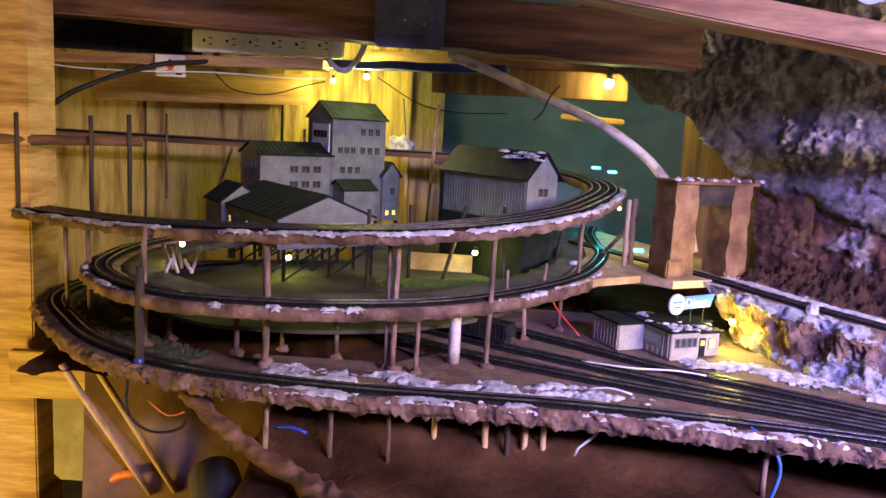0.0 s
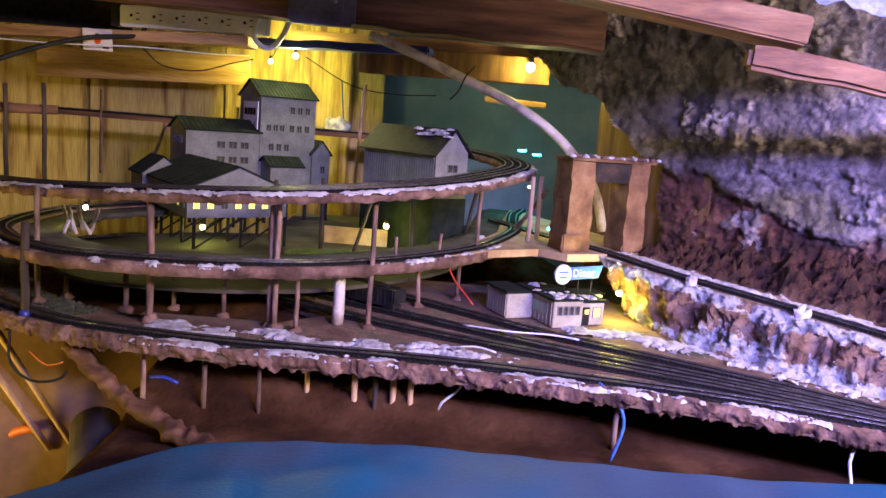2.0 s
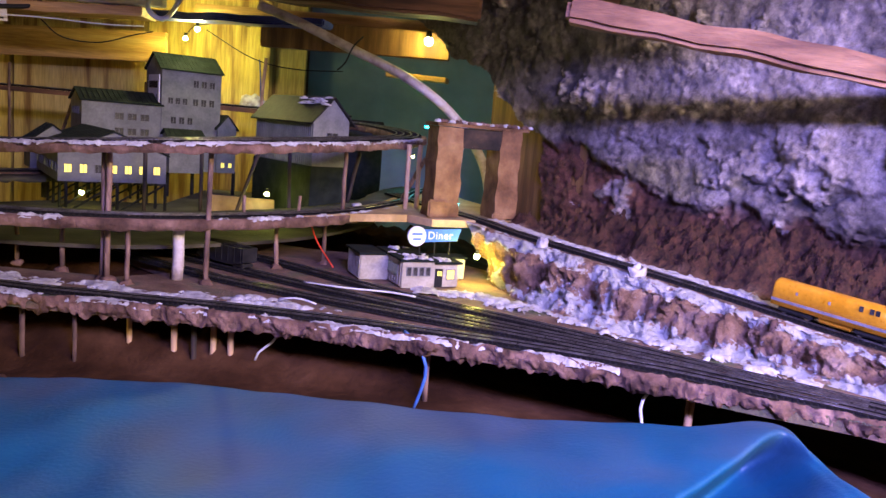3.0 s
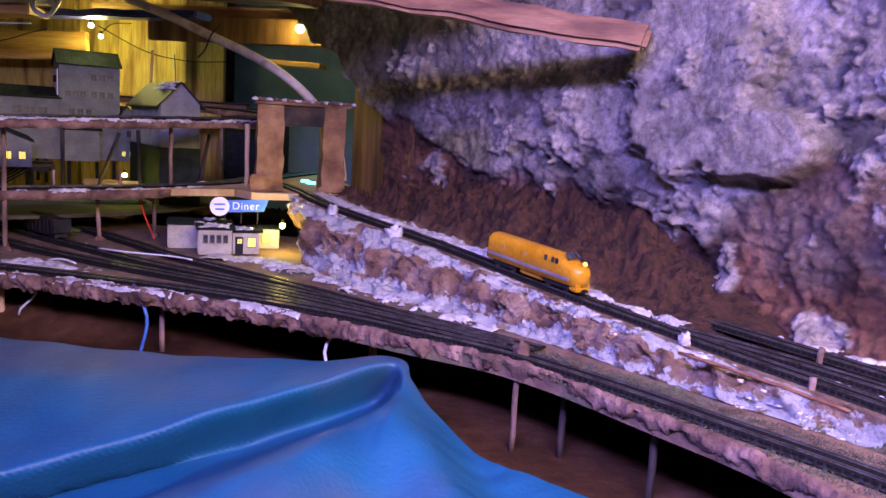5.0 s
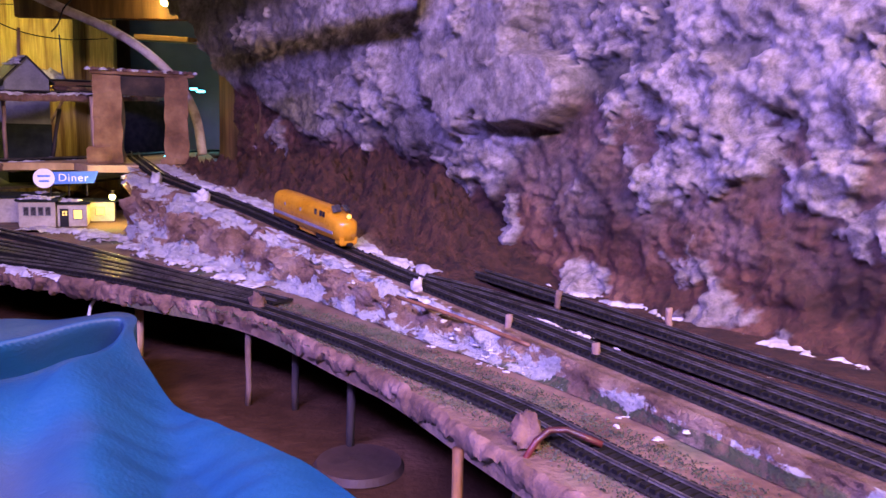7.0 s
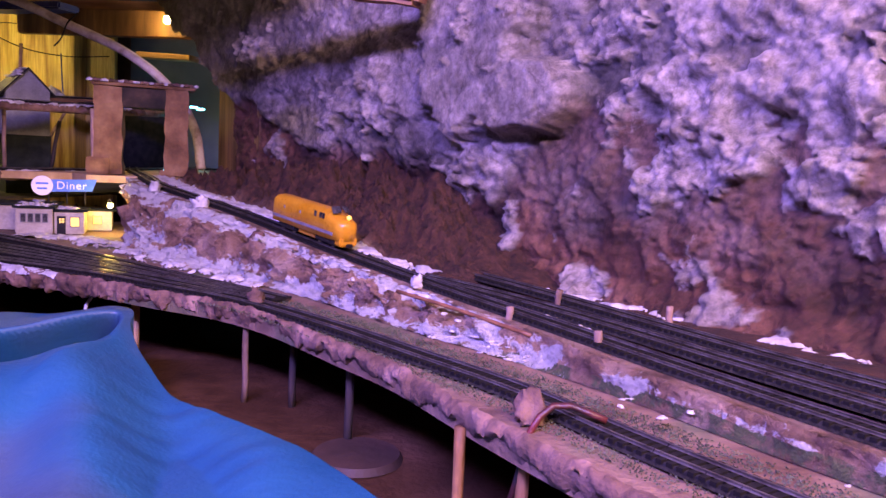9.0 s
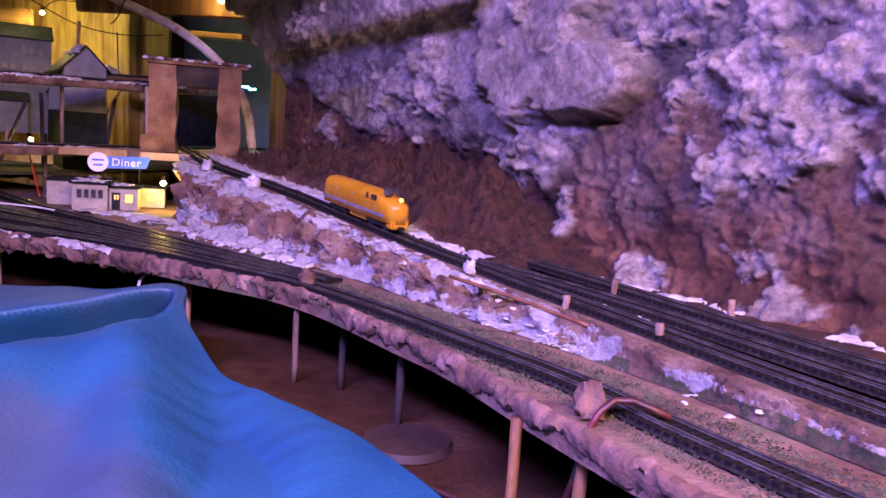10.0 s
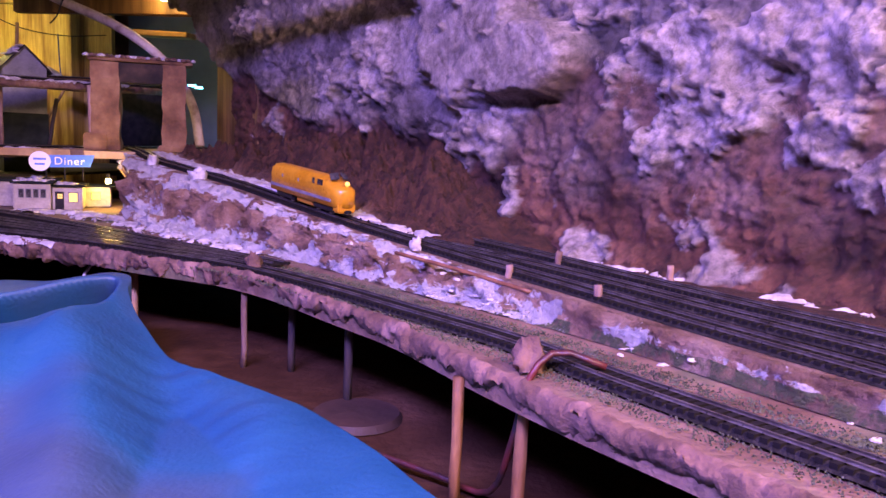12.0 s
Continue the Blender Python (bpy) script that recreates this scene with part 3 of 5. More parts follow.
def rock_wall():
    """A crusted wall: u runs along it from the alcove towards the aisle, z upwards."""
    rows, clay, crust, shade_tone, bulb_tint, keep = [], [], [], [], [], []
    nz, nu = 330, 620
    inward = Vector((-0.7071, -0.7071, 0))
    for j in range(nz):
        z = 0.94 + j * (1.06 / (nz - 1))
        row = []
        for i in range(nu):
            u = -0.36 + i * (2.3 / (nu - 1))
            base = Vector((0.515 + 0.7071 * u, 1.755 - 0.7071 * u, z))
            q = Vector((u, 0, z))
            wob = noise.fractal(q * 7, 0.9, 2.0, 3)
            rag = noise.fractal(q * 19 + Vector((2, 5, 0)), 0.6, 2.1, 5)
            fine = noise.fractal(q * 26, 0.65, 2.1, 5)
            c = 1 / (1 + math.exp((z - clay_line(u) - 0.012 * wob - 0.016 * rag) / 0.0045))
            east = smooth(0.90, 1.0, u)
            big = noise.fractal(q * 4.0 + Vector((3, 1, 0)), 0.85, 2.1, 5)
            cell = noise.voronoi(q * 15 + Vector((wob, 0, fine)) * 0.5)[0]
            chunk = noise.voronoi(q * 7 + Vector((rag, 0, wob)) * 0.35)[0]
            crack = smooth(0.0, 0.10, chunk[1] - chunk[0])
            flake = inside(CRUSTS, u, z, 0.85 * rag, 0.16)
            wild = smooth(0.16, 0.24, noise.fractal(q * 8.5 + Vector((9, 4, 2)), 0.7, 2.2, 6) - 0.35 * (1 - east) - 0.25 * smooth(1.34, 1.2, z) * east)
            flake = max(flake, wild * (1 - c * 0.4))
            slab = inside(SLABS, u, z, 0.16 * rag + 0.1 * wob, 0.26)
            tan = inside(TANS, u, z, 0.5 * rag, 0.35)
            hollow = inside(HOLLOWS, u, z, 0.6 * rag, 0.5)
            green = inside(BULB_TINTS, u, z, 0.4 * rag, 0.5)
            d = 0.010 + 0.026 * (1 - c) * (1 - 0.5 * east) + 0.018 * east + 0.014 * big * (1 - 0.5 * slab)
            d += 0.046 * slab + 0.010 * tan * (1 - slab) + flake * (0.010 + 0.008 * fine) - 0.014 * hollow
            d += (0.0055 + 0.006 * c) * fine * (1 - 0.5 * slab) + 0.005 * min(0.6, cell[1] - cell[0]) * (1 - 0.6 * slab)
            d += 0.005 * (crack - 1) * (1 - 0.5 * slab) * (1 - 0.6 * c)
            d += 0.10 * max(0.0, z - 1.45) + 0.2 * max(0.0, z - 1.7) + 0.05 * max(0.0, 1.04 - z) / 0.06
            # beam shade and hollow shade painted as darker stone, plus ragged dark stone
            beam_shade = smooth(0.36, 0.10, u + 0.10 * wob) * smooth(1.28, 1.34, z + 0.05 * wob)
            shade_tone.append(max(0.85 * beam_shade, 0.75 * hollow, 0.45 * smooth(0.1, 0.5, -rag) * (1 - slab) * (1 - flake)))
            row.append(base + inward * d + Vector((0, 0, 0.007 * noise.noise(q * 18))))
            clay.append(c * (1 - 0.30 * east * smooth(1.05, 1.13, z + 0.05 * rag)) * (1 - flake))
            crust.append(max(flake, 0.75 * slab * (0.75 + 0.5 * fine), 0.6 * tan))
            bulb_tint.append(0.7 * green * (1 - c))
            keep.append(u > 0.10 + 0.03 * wob or z > 1.335 - 0.60 * u + 0.03 * wob)
        rows.append(row)
    bm = sheet(rows)
    bm.verts.ensure_lookup_table()
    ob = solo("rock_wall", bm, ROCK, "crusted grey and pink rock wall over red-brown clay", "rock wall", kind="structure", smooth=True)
    for name, v in (("clay", clay), ("crust", crust), ("shade_tone", shade_tone), ("bulb_tint", bulb_tint)):
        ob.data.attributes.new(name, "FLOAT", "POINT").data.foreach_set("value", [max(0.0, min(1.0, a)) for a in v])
    b2 = bmesh.new()
    b2.from_mesh(ob.data)
    b2.verts.ensure_lookup_table()
    bmesh.ops.delete(b2, geom=[v for v, k in zip(b2.verts, keep) if not k], context="VERTS")
    b2.to_mesh(ob.data)
    b2.free()


rock_wall()

# posts and beams overhead
solo("post_left", boxed(-1.02, 1.50, 0.2, -0.838, 1.60, 2.0, 0.003), PINE, "yellow pine post", "post", kind="structure")
solo("beam_dark", beam((-1.5, 1.70, 1.60), (0.42, 1.68, 1.535), 0.09, 0.10, 0.006, 0.006, 24), OLD_BEAM, "dark old roof beam", "beam", kind="structure")
solo("beam_light", beam((-0.22, 1.27, 1.616), (0.612, 1.163, 1.482), 0.09, 0.040, 0.003), SAWN, "orange-brown sawn beam", "beam", kind="structure")
solo("beam_rock", beam((0.535, 1.155, 1.445), (1.04, 1.065, 1.377), 0.05, 0.036, 0.007, 0.006, 16), RED_BEAM, "rough red-brown pole wedged against rock", "beam", kind="structure")


# embankment between yard and upper line, up to the rock
def embankment():
    foot = curve([(0.478, 1.415, 0.994), (0.525, 1.275, 0.994), (0.60, 1.155, 0.994), (0.70, 1.075, 0.994), (0.82, 0.99, 0.994), (0.95, 0.885, 0.994), (1.07, 0.765, 0.994), (1.17, 0.675, 0.994),
                  (1.257, 0.583, 0.994), (1.33, 0.49, 0.994), (1.44, 0.36, 0.994), (1.52, 0.25, 0.994)], 0.002)
    n = 420
    foot = [foot[round(k * (len(foot) - 1) / (n - 1))] for k in range(n)]
    line = curve([p for p in LINE if p.y < 1.53][::6], 0.002)
    line = [line[round(k * (len(line) - 1) / (n - 1))] for k in range(n)]
    ss = sides_of(line)
    rows, snow, grass, clay = [], [], [], []
    for k in range(n):
        f, p, s = foot[k], line[k], ss[k]
        crest, far = p - s * 0.030, p + s * 0.026
        u = k / (n - 1)
        row = []
        for j in range(116):
            if j < 40:
                t = j / 39
                q = f.lerp(crest, t)
                ts = max(0.0, min(1.0, t + 0.10 * noise.fractal(Vector((u * 30, 2, t * 3)), 0.7, 2, 3) * math.sin(math.pi * t)))
                stepped = 0.5 * smooth(0.0, 1.0, ts / 0.30) * 0.30 + 0.62 * smooth(0.28, 0.58, ts) + 0.23 * smooth(0.55, 1.0, ts)
                shape = stepped + (t ** 0.6 - stepped) * smooth(0.62, 0.80, u)
                q.z = f.z + (crest.z - 0.004 - f.z) * shape
                bulge = math.sin(math.pi * min(1.0, t))
                q += (Vector((-0.7, -0.7, 0.3)) * 0.022 * noise.fractal(q * 24, 0.6, 2.1, 6) + Vector((0, 0, 0.009 * noise.fractal(q * 38, 0.8, 2, 4)))) * (0.15 + bulge) * (1 - 0.72 * smooth(0.55, 0.72, u))
                low = noise.fractal(q * 15 + Vector((5, 0, 0)), 0.8, 2.0, 4)
                near_band = 0.20 * math.exp(-((ts - 0.78) / 0.15) ** 2) + 0.13 * math.exp(-((ts - 0.20) / 0.10) ** 2) - 0.14 * math.exp(-((ts - 0.48) / 0.10) ** 2) + 0.02
                far_band = 0.13 * math.exp(-((ts - 0.38) / 0.16) ** 2) - 0.13
                sn = 0.53 + 0.26 * low + near_band + (far_band - near_band) * smooth(0.60, 0.72, u)
                gr = 0.62 * (t < 0.30) * (u > 0.35) + 0.2 * low
            elif j < 46:
                t = (j - 40) / 5
                q = crest.lerp(far, t)
                q.z = p.z - 0.005
                sn, gr = 0.30 + 0.2 * noise.noise(q * 30), 0.0
            else:
                t = (j - 46) / 69
                wide = max(0.02, (2.30 - far.x - far.y) / (s.x + s.y))
                q = far + s * (t * wide)
                blend = max(0.0, min(1.0, (u - 0.45) / 0.15))
                rise = smooth(0.02, 0.30, u) * 0.095 * max(0.0, t - 0.16) ** 0.6 * (1 - blend)
                flat = p.z - 0.005 - (p.z - 1.0135) * blend
                q.z = flat + rise + (0.007 * max(0.0, noise.fractal(q * 40, 0.8, 2, 4)) * (t > 0.05) + 0.034 * noise.fractal(q * 20, 0.5, 2.1, 7) * smooth(0.08, 0.3, t)) * (1 - blend)
                sn, gr = (0.66 if t < 0.14 else 0.10) * (1 - blend) + 0.30 * blend + 0.2 * noise.noise(q * 25), 0.0
            row.append(q)
            snow.append(sn)
            grass.append(gr)
            clay.append(smooth(0.10, 0.2, (j - 46) / 69))
        rows.append(row)
    ob = solo("ground_embankment", sheet(rows), BANK, "snow-dusted clay embankment with grass flock", "embankment", kind="structure", smooth=True)
    for name, v in (("snow", snow), ("grass", grass), ("clay", clay)):
        ob.data.attributes.new(name, "FLOAT", "POINT").data.foreach_set("value", v)


embankment()


# yard deck: a wide board behind the outer track, with a lumpy plaster edge
def filled(outline, z, thick):
    bm = bmesh.new()
    f = bm.faces.new([bm.verts.new((x, y, z)) for x, y in outline])
    r = bmesh.ops.extrude_face_region(bm, geom=[f])
    for v in r["geom"]:
        if isinstance(v, bmesh.types.BMVert):
            v.co.z -= thick
    bmesh.ops.triangulate(bm, faces=bm.faces[:])
    bmesh.ops.recalc_face_normals(bm, faces=bm.faces[:])
    return bm


def lip(p):
    """How far the deck reaches out in front of the outer track."""
    if p.y > 1.0 or p.x < 0.7:
        return 0.035
    return 0.035 - 0.011 * smooth(0.75, 0.90, p.x) + 0.012 * smooth(0.93, 1.06, p.x) + 0.022 * smooth(1.08, 1.20, p.x)


head = [p for p in OUTER if p.x > -0.33 and p.y < 1.2]
front = [p - s * lip(p) for p, s in zip(head, sides_of(head))][::4]
back = [(1.62, 0.25), (1.55, 0.45), (1.3, 0.75), (1.1, 0.95), (0.95, 1.12), (0.6, 1.40), (0.52, 1.50), (0.42, 1.60), (0.10, 1.62), (-0.2, 1.75), (-0.45, 1.78), (-0.45, 1.60), (-0.2, 1.40), (-0.05, 1.27), (-0.12, 1.20), (-0.33, 1.2)]
solo("ground_yard", filled([(p.x, p.y) for p in front] + back, 0.9932, 0.016), DECK, "earth-coloured yard deck with sparse flock", "deck", kind="structure")
west = [p for p in OUTER if p.x < -0.28]
solo("ground_loop", ribbon(west, -0.034, 0.085, 0.016, -0.0055, 0.010, 24), DECK, "earth-coloured ledge under the outer loop", "deck", kind="structure", smooth=True)


def plaster_edge(pts, d, drop, seed):
    rows = []
    for p, s in zip(pts, sides_of(pts)):
        row = []
        for k in range(11):
            a = math.pi * (0.5 - k / 10)
            deep = drop * (1 - 0.40 * smooth(0.6, 0.8, p.x))
            q = p - s * (lip(p) - 0.003 + d + 0.007 * math.cos(a)) + Vector((0, 0, -deep / 2 - 0.003 + (deep / 2 + 0.002) * math.sin(a)))
            w = noise.fractal(q * 46 + Vector((seed, 0, 0)), 0.6, 2.1, 6) * (1 - 0.5 * smooth(0.8, 1.0, p.x))
            q += -s * 0.0070 * w + Vector((0, 0, 0.005 * noise.fractal(q * 40 + Vector((0, seed, 0)), 0.6, 2, 5) * (1.6 if k > 4 else 0.5)))
            row.append(q)
        rows.append(row)
    return sheet(rows)


solo("trim_plaster_edge", plaster_edge(curve(OUTER[::12], 0.0025), 0.0, 0.020, 3), PLASTER, "lumpy pink-brown plaster edge of the deck", "deck edge", kind="structure", smooth=True)

# lower loop deck and what lies inside it
solo("deck_lower_loop", ribbon(LOWER, -0.03, 0.028, 0.016, -0.005, 0.004, 40), PLASTER, "plywood ledge under the lower loop", "deck", kind="structure", smooth=True)
solo("deck_inside_loop", ribbon(LOWER, 0.0285, 0.095, 0.010, -0.007, 0.006, 30), GREYDECK, "flat grey ledge inside the lower loop", "deck", kind="structure", smooth=True)
pit = offset(LOWER, 0.070)[::6]
solo("deck_pit", filled([(p.x, p.y) for p in pit] + [(0.1, 2.25), (-0.3, 2.2)], 1.040, 0.006), GREYDECK, "dark sunken floor inside the loop", "deck", kind="structure")

solo("deck_tan_corner", filled([(0.13, 1.33), (0.22, 1.44), (0.31, 1.50), (0.36, 1.46), (0.50, 1.53), (0.55, 1.62), (0.46, 1.85), (0.30, 2.2), (0.26, 1.9), (0.24, 1.70), (0.18, 1.50)], 1.0965, 0.014), TAN, "tan deck corner beside the lower loop", "deck", kind="structure")

# upper loop deck, rear shelf
solo("deck_upper_loop", ribbon(UPPER, -0.026, 0.056, 0.014, -0.005, 0.005, 40), PLASTER, "narrow plaster-covered ledge of the upper loop", "deck", kind="structure", smooth=True)
solo("deck_rear", ribbon(REAR, -0.02, 0.022, 0.012, -0.005), OLD_BEAM, "narrow board carrying the rear line", "deck", kind="structure")

# ---- tracks ----
railway(OUTER, "outer loop track along the plaster deck edge", lambda p: -0.35 < p.x < 1.45 and p.y < 1.13)
for w in YARD:
    railway(w, "yard siding with black ties and worn rails", lambda p: p.x > 0.0)
railway(LOWER, "lower loop track on a plywood ledge", lambda p: p.y < 1.6)
railway(UPPER, "upper loop track on a snow-edged ledge", lambda p: p.y < 1.6)
railway(offset(UPPER, 0.034), "inner track of the upper loop", lambda p: p.y < 1.5)
railway(REAR, "high rear line on a trestle board", lambda p: False)
railway(LINE, "main line along the snowy embankment", lambda p: p.y < 1.4)
railway(LINE2, "passing track beside the main line", lambda p: True)
railway(LINE3, "track close below the rock", lambda p: True)


# ---- buildings ----
def at_angle(x, y, z, deg):
    return pose(x, y, z, 0, 0, deg)


def gable(bm, w, d, h, rise, m=None, ridge_x=None):
    """A house body w wide (gable side towards -y), d deep, eaves at h."""
    rx = w / 2 if ridge_x is None else ridge_x
    return prism(bm, [(0, 0), (w, 0), (w, h), (rx, h + rise), (0, h)], d, m)


def slope_frame(w, h, rise, over, thick):
    """Ridge, west eave and east eave of a gable roof."""
    drop = h - rise * over / (w / 2) + thick
    return Vector((w / 2, 0, h + rise + thick)), Vector((-over, 0, drop)), Vector((w + over, 0, drop))


def roof_sheet(w, d, h, rise, over=0.006, thick=0.003):
    """One folded roof over a gable body."""
    a, e0, e1 = slope_frame(w, h, rise, over, thick)
    return prism(bmesh.new(), [(e0.x, e0.z - thick), (a.x, a.z - thick), (e1.x, e1.z - thick), (e1.x, e1.z), (a.x, a.z), (e0.x, e0.z)], d + 2 * over, pose(0, -over, 0))


def roof_seams(w, d, h, rise, over=0.006, thick=0.003, ribs=14):
    """Thin raised seams that run down both slopes."""
    a, e0, e1 = slope_frame(w, h, rise, over, thick)
    bm = bmesh.new()
    for e in (e0, e1):
        n = (e - a).length
        for k in range(1, ribs):
            y = -over + (d + 2 * over) * k / ribs
            box(bm, 0, -0.0006, -0.0005, n, 0.0006, 0.0012, m=Matrix.Translation((0, y, 0)) @ Matrix.Translation(a) @ (e - a).to_track_quat("X", "Z").to_matrix().to_4x4())
    return bm


def window(parent, m, w=0.012, h=0.014, lit=False, bars=True):
    """A small framed window on a wall whose outside is -y of m."""
    f = bmesh.new()
    t = 0.0012
    for a in ((-w / 2, h / 2 - t, w / 2, h / 2), (-w / 2, -h / 2, w / 2, -h / 2 + t), (-w / 2, -h / 2 + t, -w / 2 + t, h / 2 - t), (w / 2 - t, -h / 2 + t, w / 2, h / 2 - t)) + (((-t / 3, -h / 2 + t, t / 3, h / 2 - t),) if bars else ()):
        box(f, a[0], -0.0016, a[1], a[2], 0.0, a[3])
    ob = part("window", f, SIDING, parent, m=m)
    g = boxed(-w / 2 + t, -0.0006, -h / 2 + t, w / 2 - t, -0.0001, h / 2 - t)
    part("pane", g, WINDOW_LIT if lit else WINDOW_DARK, ob)
    return ob


FACE = {"front": lambda x, z, w, d: pose(x, -0.0002, z), "left": lambda y, z, w, d: pose(-0.0002, y, z, 0, 0, -90), "right": lambda y, z, w, d: pose(w + 0.0002, y, z, 0, 0, 90)}


def coal_works():
    """Six wings set at 30 to 36 degrees, ridge lines as on the real kit."""
    t = thing("coal_works", Matrix(), "grey clapboard coal works with dark green roofs and a tall tower", "model building")

    def wing(name, corner, deg, along, deep, h, rise, ribs=14, cross=False):
        """corner: front left foot. The ridge runs along the front, or away from it where cross."""
        a = radians(deg)
        ey = Vector((-math.sin(a), math.cos(a), 0))
        if cross:
            m, w, d = pose(*corner, 0, 0, deg), along, deep
        else:
            m, w, d = Matrix.Translation(Vector(corner) + ey * deep) @ pose(0, 0, 0, 0, 0, deg - 90), deep, along
        b = part(name, gable(bmesh.new(), w, d, h, rise), SIDING, t, m=m)
        part("roof", roof_sheet(w, d, h, rise), ROOF, b, "dark green ribbed roof")
        tagged(part("roof_seam", roof_seams(w, d, h, rise, ribs=ribs), ROOF, b), kind="stuff")
        return b

    a = wing("screening_house", (-0.372, 1.505, 1.102), 36, 0.205, 0.33, 0.058, 0.042, 12, cross=True)
    for k in range(7):
        window(a, FACE["front"](0.018 + k * 0.028, 0.026, 0, 0), 0.015, 0.018, lit=k not in (2,))
    for k in range(9):
        window(a, FACE["left"](0.02 + k * 0.034, 0.026, 0, 0), 0.013, 0.018, lit=k % 3 == 1)
    b = wing("low_wing", (-0.545, 1.72, 1.102), 36, 0.09, 0.10, 0.062, 0.034, 8, cross=True)
    for k in range(3):
        window(b, FACE["front"](0.02 + k * 0.025, 0.028, 0, 0))
    c = wing("middle_house", (-0.498, 1.856, 1.10), 38, 0.184, 0.115, 0.162, 0.026, 16)
    for k in range(3):
        window(c, FACE["front"](0.030 + k * 0.026, 0.135, 0, 0), 0.017, 0.018)
        for z in (0.128, 0.092):
            window(c, FACE["right"](0.085 + k * 0.030, z, 0.115, 0), 0.022, 0.018)
    d = wing("tower", (-0.352, 1.968, 1.10), 38, 0.151, 0.130, 0.254, 0.038, 16)
    for k in range(3):
        for z in (0.222, 0.176, 0.128):
            window(d, FACE["right"](0.085 + k * 0.021 - (0.055 if z < 0.13 else 0), z, 0.130, 0), 0.015, 0.019)
        window(d, FACE["right"](0.022 + k * 0.018, 0.176, 0.130, 0), 0.014, 0.017)
    sign = part("sign_board", boxed(0.030, -0.004, 0.150, 0.118, -0.001, 0.238), SIGNWHITE, d, "white painted board with black lettering")
    lettering("Coal", 0.033, BLACK, sign, pose(0.042, -0.0042, 0.166, 90, 0, 0))
    for x0, x1 in ((0.040, 0.055), (0.059, 0.072), (0.076, 0.090), (0.094, 0.108)):
        part("lettering_bar", boxed(x0, -0.0052, 0.205, x1, -0.0041, 0.222), BLACK, sign)
    e = wing("annex", (-0.234, 2.050, 1.10), 38, 0.05, 0.10, 0.118, 0.030, 8, cross=True)
    window(e, FACE["front"](0.030, 0.075, 0, 0), 0.014, 0.020)
    for k in range(2):
        window(e, FACE["front"](0.016 + k * 0.020, 0.020, 0, 0), 0.011, 0.014, lit=True)
    g = wing("lean_to", (-0.312, 1.925, 1.10), 38, 0.085, 0.07, 0.085, 0.020, 8)
    # trestle legs under the screening house
    for k in range(5):
        for j in range(3):
            p = Vector((-0.362, 1.518, 0)) + Vector((0.809, 0.588, 0)) * (0.095 * j) + Vector((-0.588, 0.809, 0)) * (0.075 * k)
            part("leg", tube(bmesh.new(), [(p.x, p.y, 1.034), (p.x, p.y, 1.1035)], 0.0035, 6), BLACK, t)
            if j < 2:
                q = p + Vector((0.809, 0.588, 0)) * 0.095
                part("brace", tube(bmesh.new(), [(p.x, p.y, 1.040), (q.x, q.y, 1.100)], 0.0022, 6), BLACK, t)
    for x, y in ((-0.50, 1.90), (-0.40, 1.98), (-0.34, 1.99), (-0.25, 2.06), (-0.45, 2.02), (-0.30, 2.06), (-0.20, 2.09), (-0.53, 1.76), (-0.48, 1.80)):
        part("leg", tube(bmesh.new(), [(x, y, 1.034), (x, y, 1.1035)], 0.005, 6), BLACK, t)


def lettering(text, size, mat, parent, m, spacing=1.0):
    c = bpy.data.curves.new("lettering", "FONT")
    c.body, c.size, c.extrude, c.space_character = text, size, 0.0004, spacing
    tmp = bpy.data.objects.new("lettering_source", c)
    me = bpy.data.meshes.new_from_object(tmp)
    bpy.data.objects.remove(tmp)
    me.materials.clear()
    me.materials.append(mat)
    return part("lettering", me, mat, parent, m=m)


coal_works()


def snow_patch(bm, at, r, flat=0.35, sub=2):
    """A ragged crumb heap: a few small lumps beside one another."""
    x, y, z = at
    for k in range(3):
        a, d = random.uniform(0, 6.3), r * random.uniform(0.0, 0.9)
        rr = r * random.uniform(0.35, 0.75)
        blob(bm, (x + d * math.cos(a), y + d * math.sin(a), z), rr, rr * random.uniform(0.5, 1.0), rr * flat * random.uniform(0.8, 1.6), 0.9, sub, 140)


def barn():
    t = thing("barn", pose(0.098, 1.615, 1.10, 0, 0, 40.5), "grey board barn with a black roof half covered in snow", "model building")
    w, d = 0.085, 0.262
    b = part("wall", gable(bmesh.new(), w, d, 0.162, 0.045), SIDING, t)
    part("base", boxed(-0.002, -0.002, -0.065, w + 0.002, d + 0.002, 0.066), ROOF, t, "dark green stone base")
    part("roof", roof_sheet(w, d, 0.162, 0.045, 0.010), BLACK, t, "black roof")
    slats = bmesh.new()
    for k in range(30):
        box(slats, -0.0012, 0.006 + k * 0.0087, 0.068, 0.0002, 0.0070 + k * 0.0087, 0.160)
    tagged(part("batten", slats, SIDING, b), kind="stuff")
    window(b, FACE["front"](0.045, 0.128, 0, 0), 0.028, 0.018)
    s = bmesh.new()
    random.seed(5)
    for k in range(26):
        u, v = random.uniform(0.05, 0.6), random.uniform(0.0, 0.42)
        snow_patch(s, (w / 2 * (1 - v), d * u * random.uniform(0.1, 1.0), 0.162 + 0.045 * (1 - v) + 0.004), random.uniform(0.006, 0.014), 0.3)
    tagged(part("snow", s, SNOW, t, smooth=True), kind="stuff")


barn()


GREENGLASS = material("pale_green_glass", [(0.22, 0.30, 0.20), (0.30, 0.38, 0.26)], 20, 0.2, 0.02)


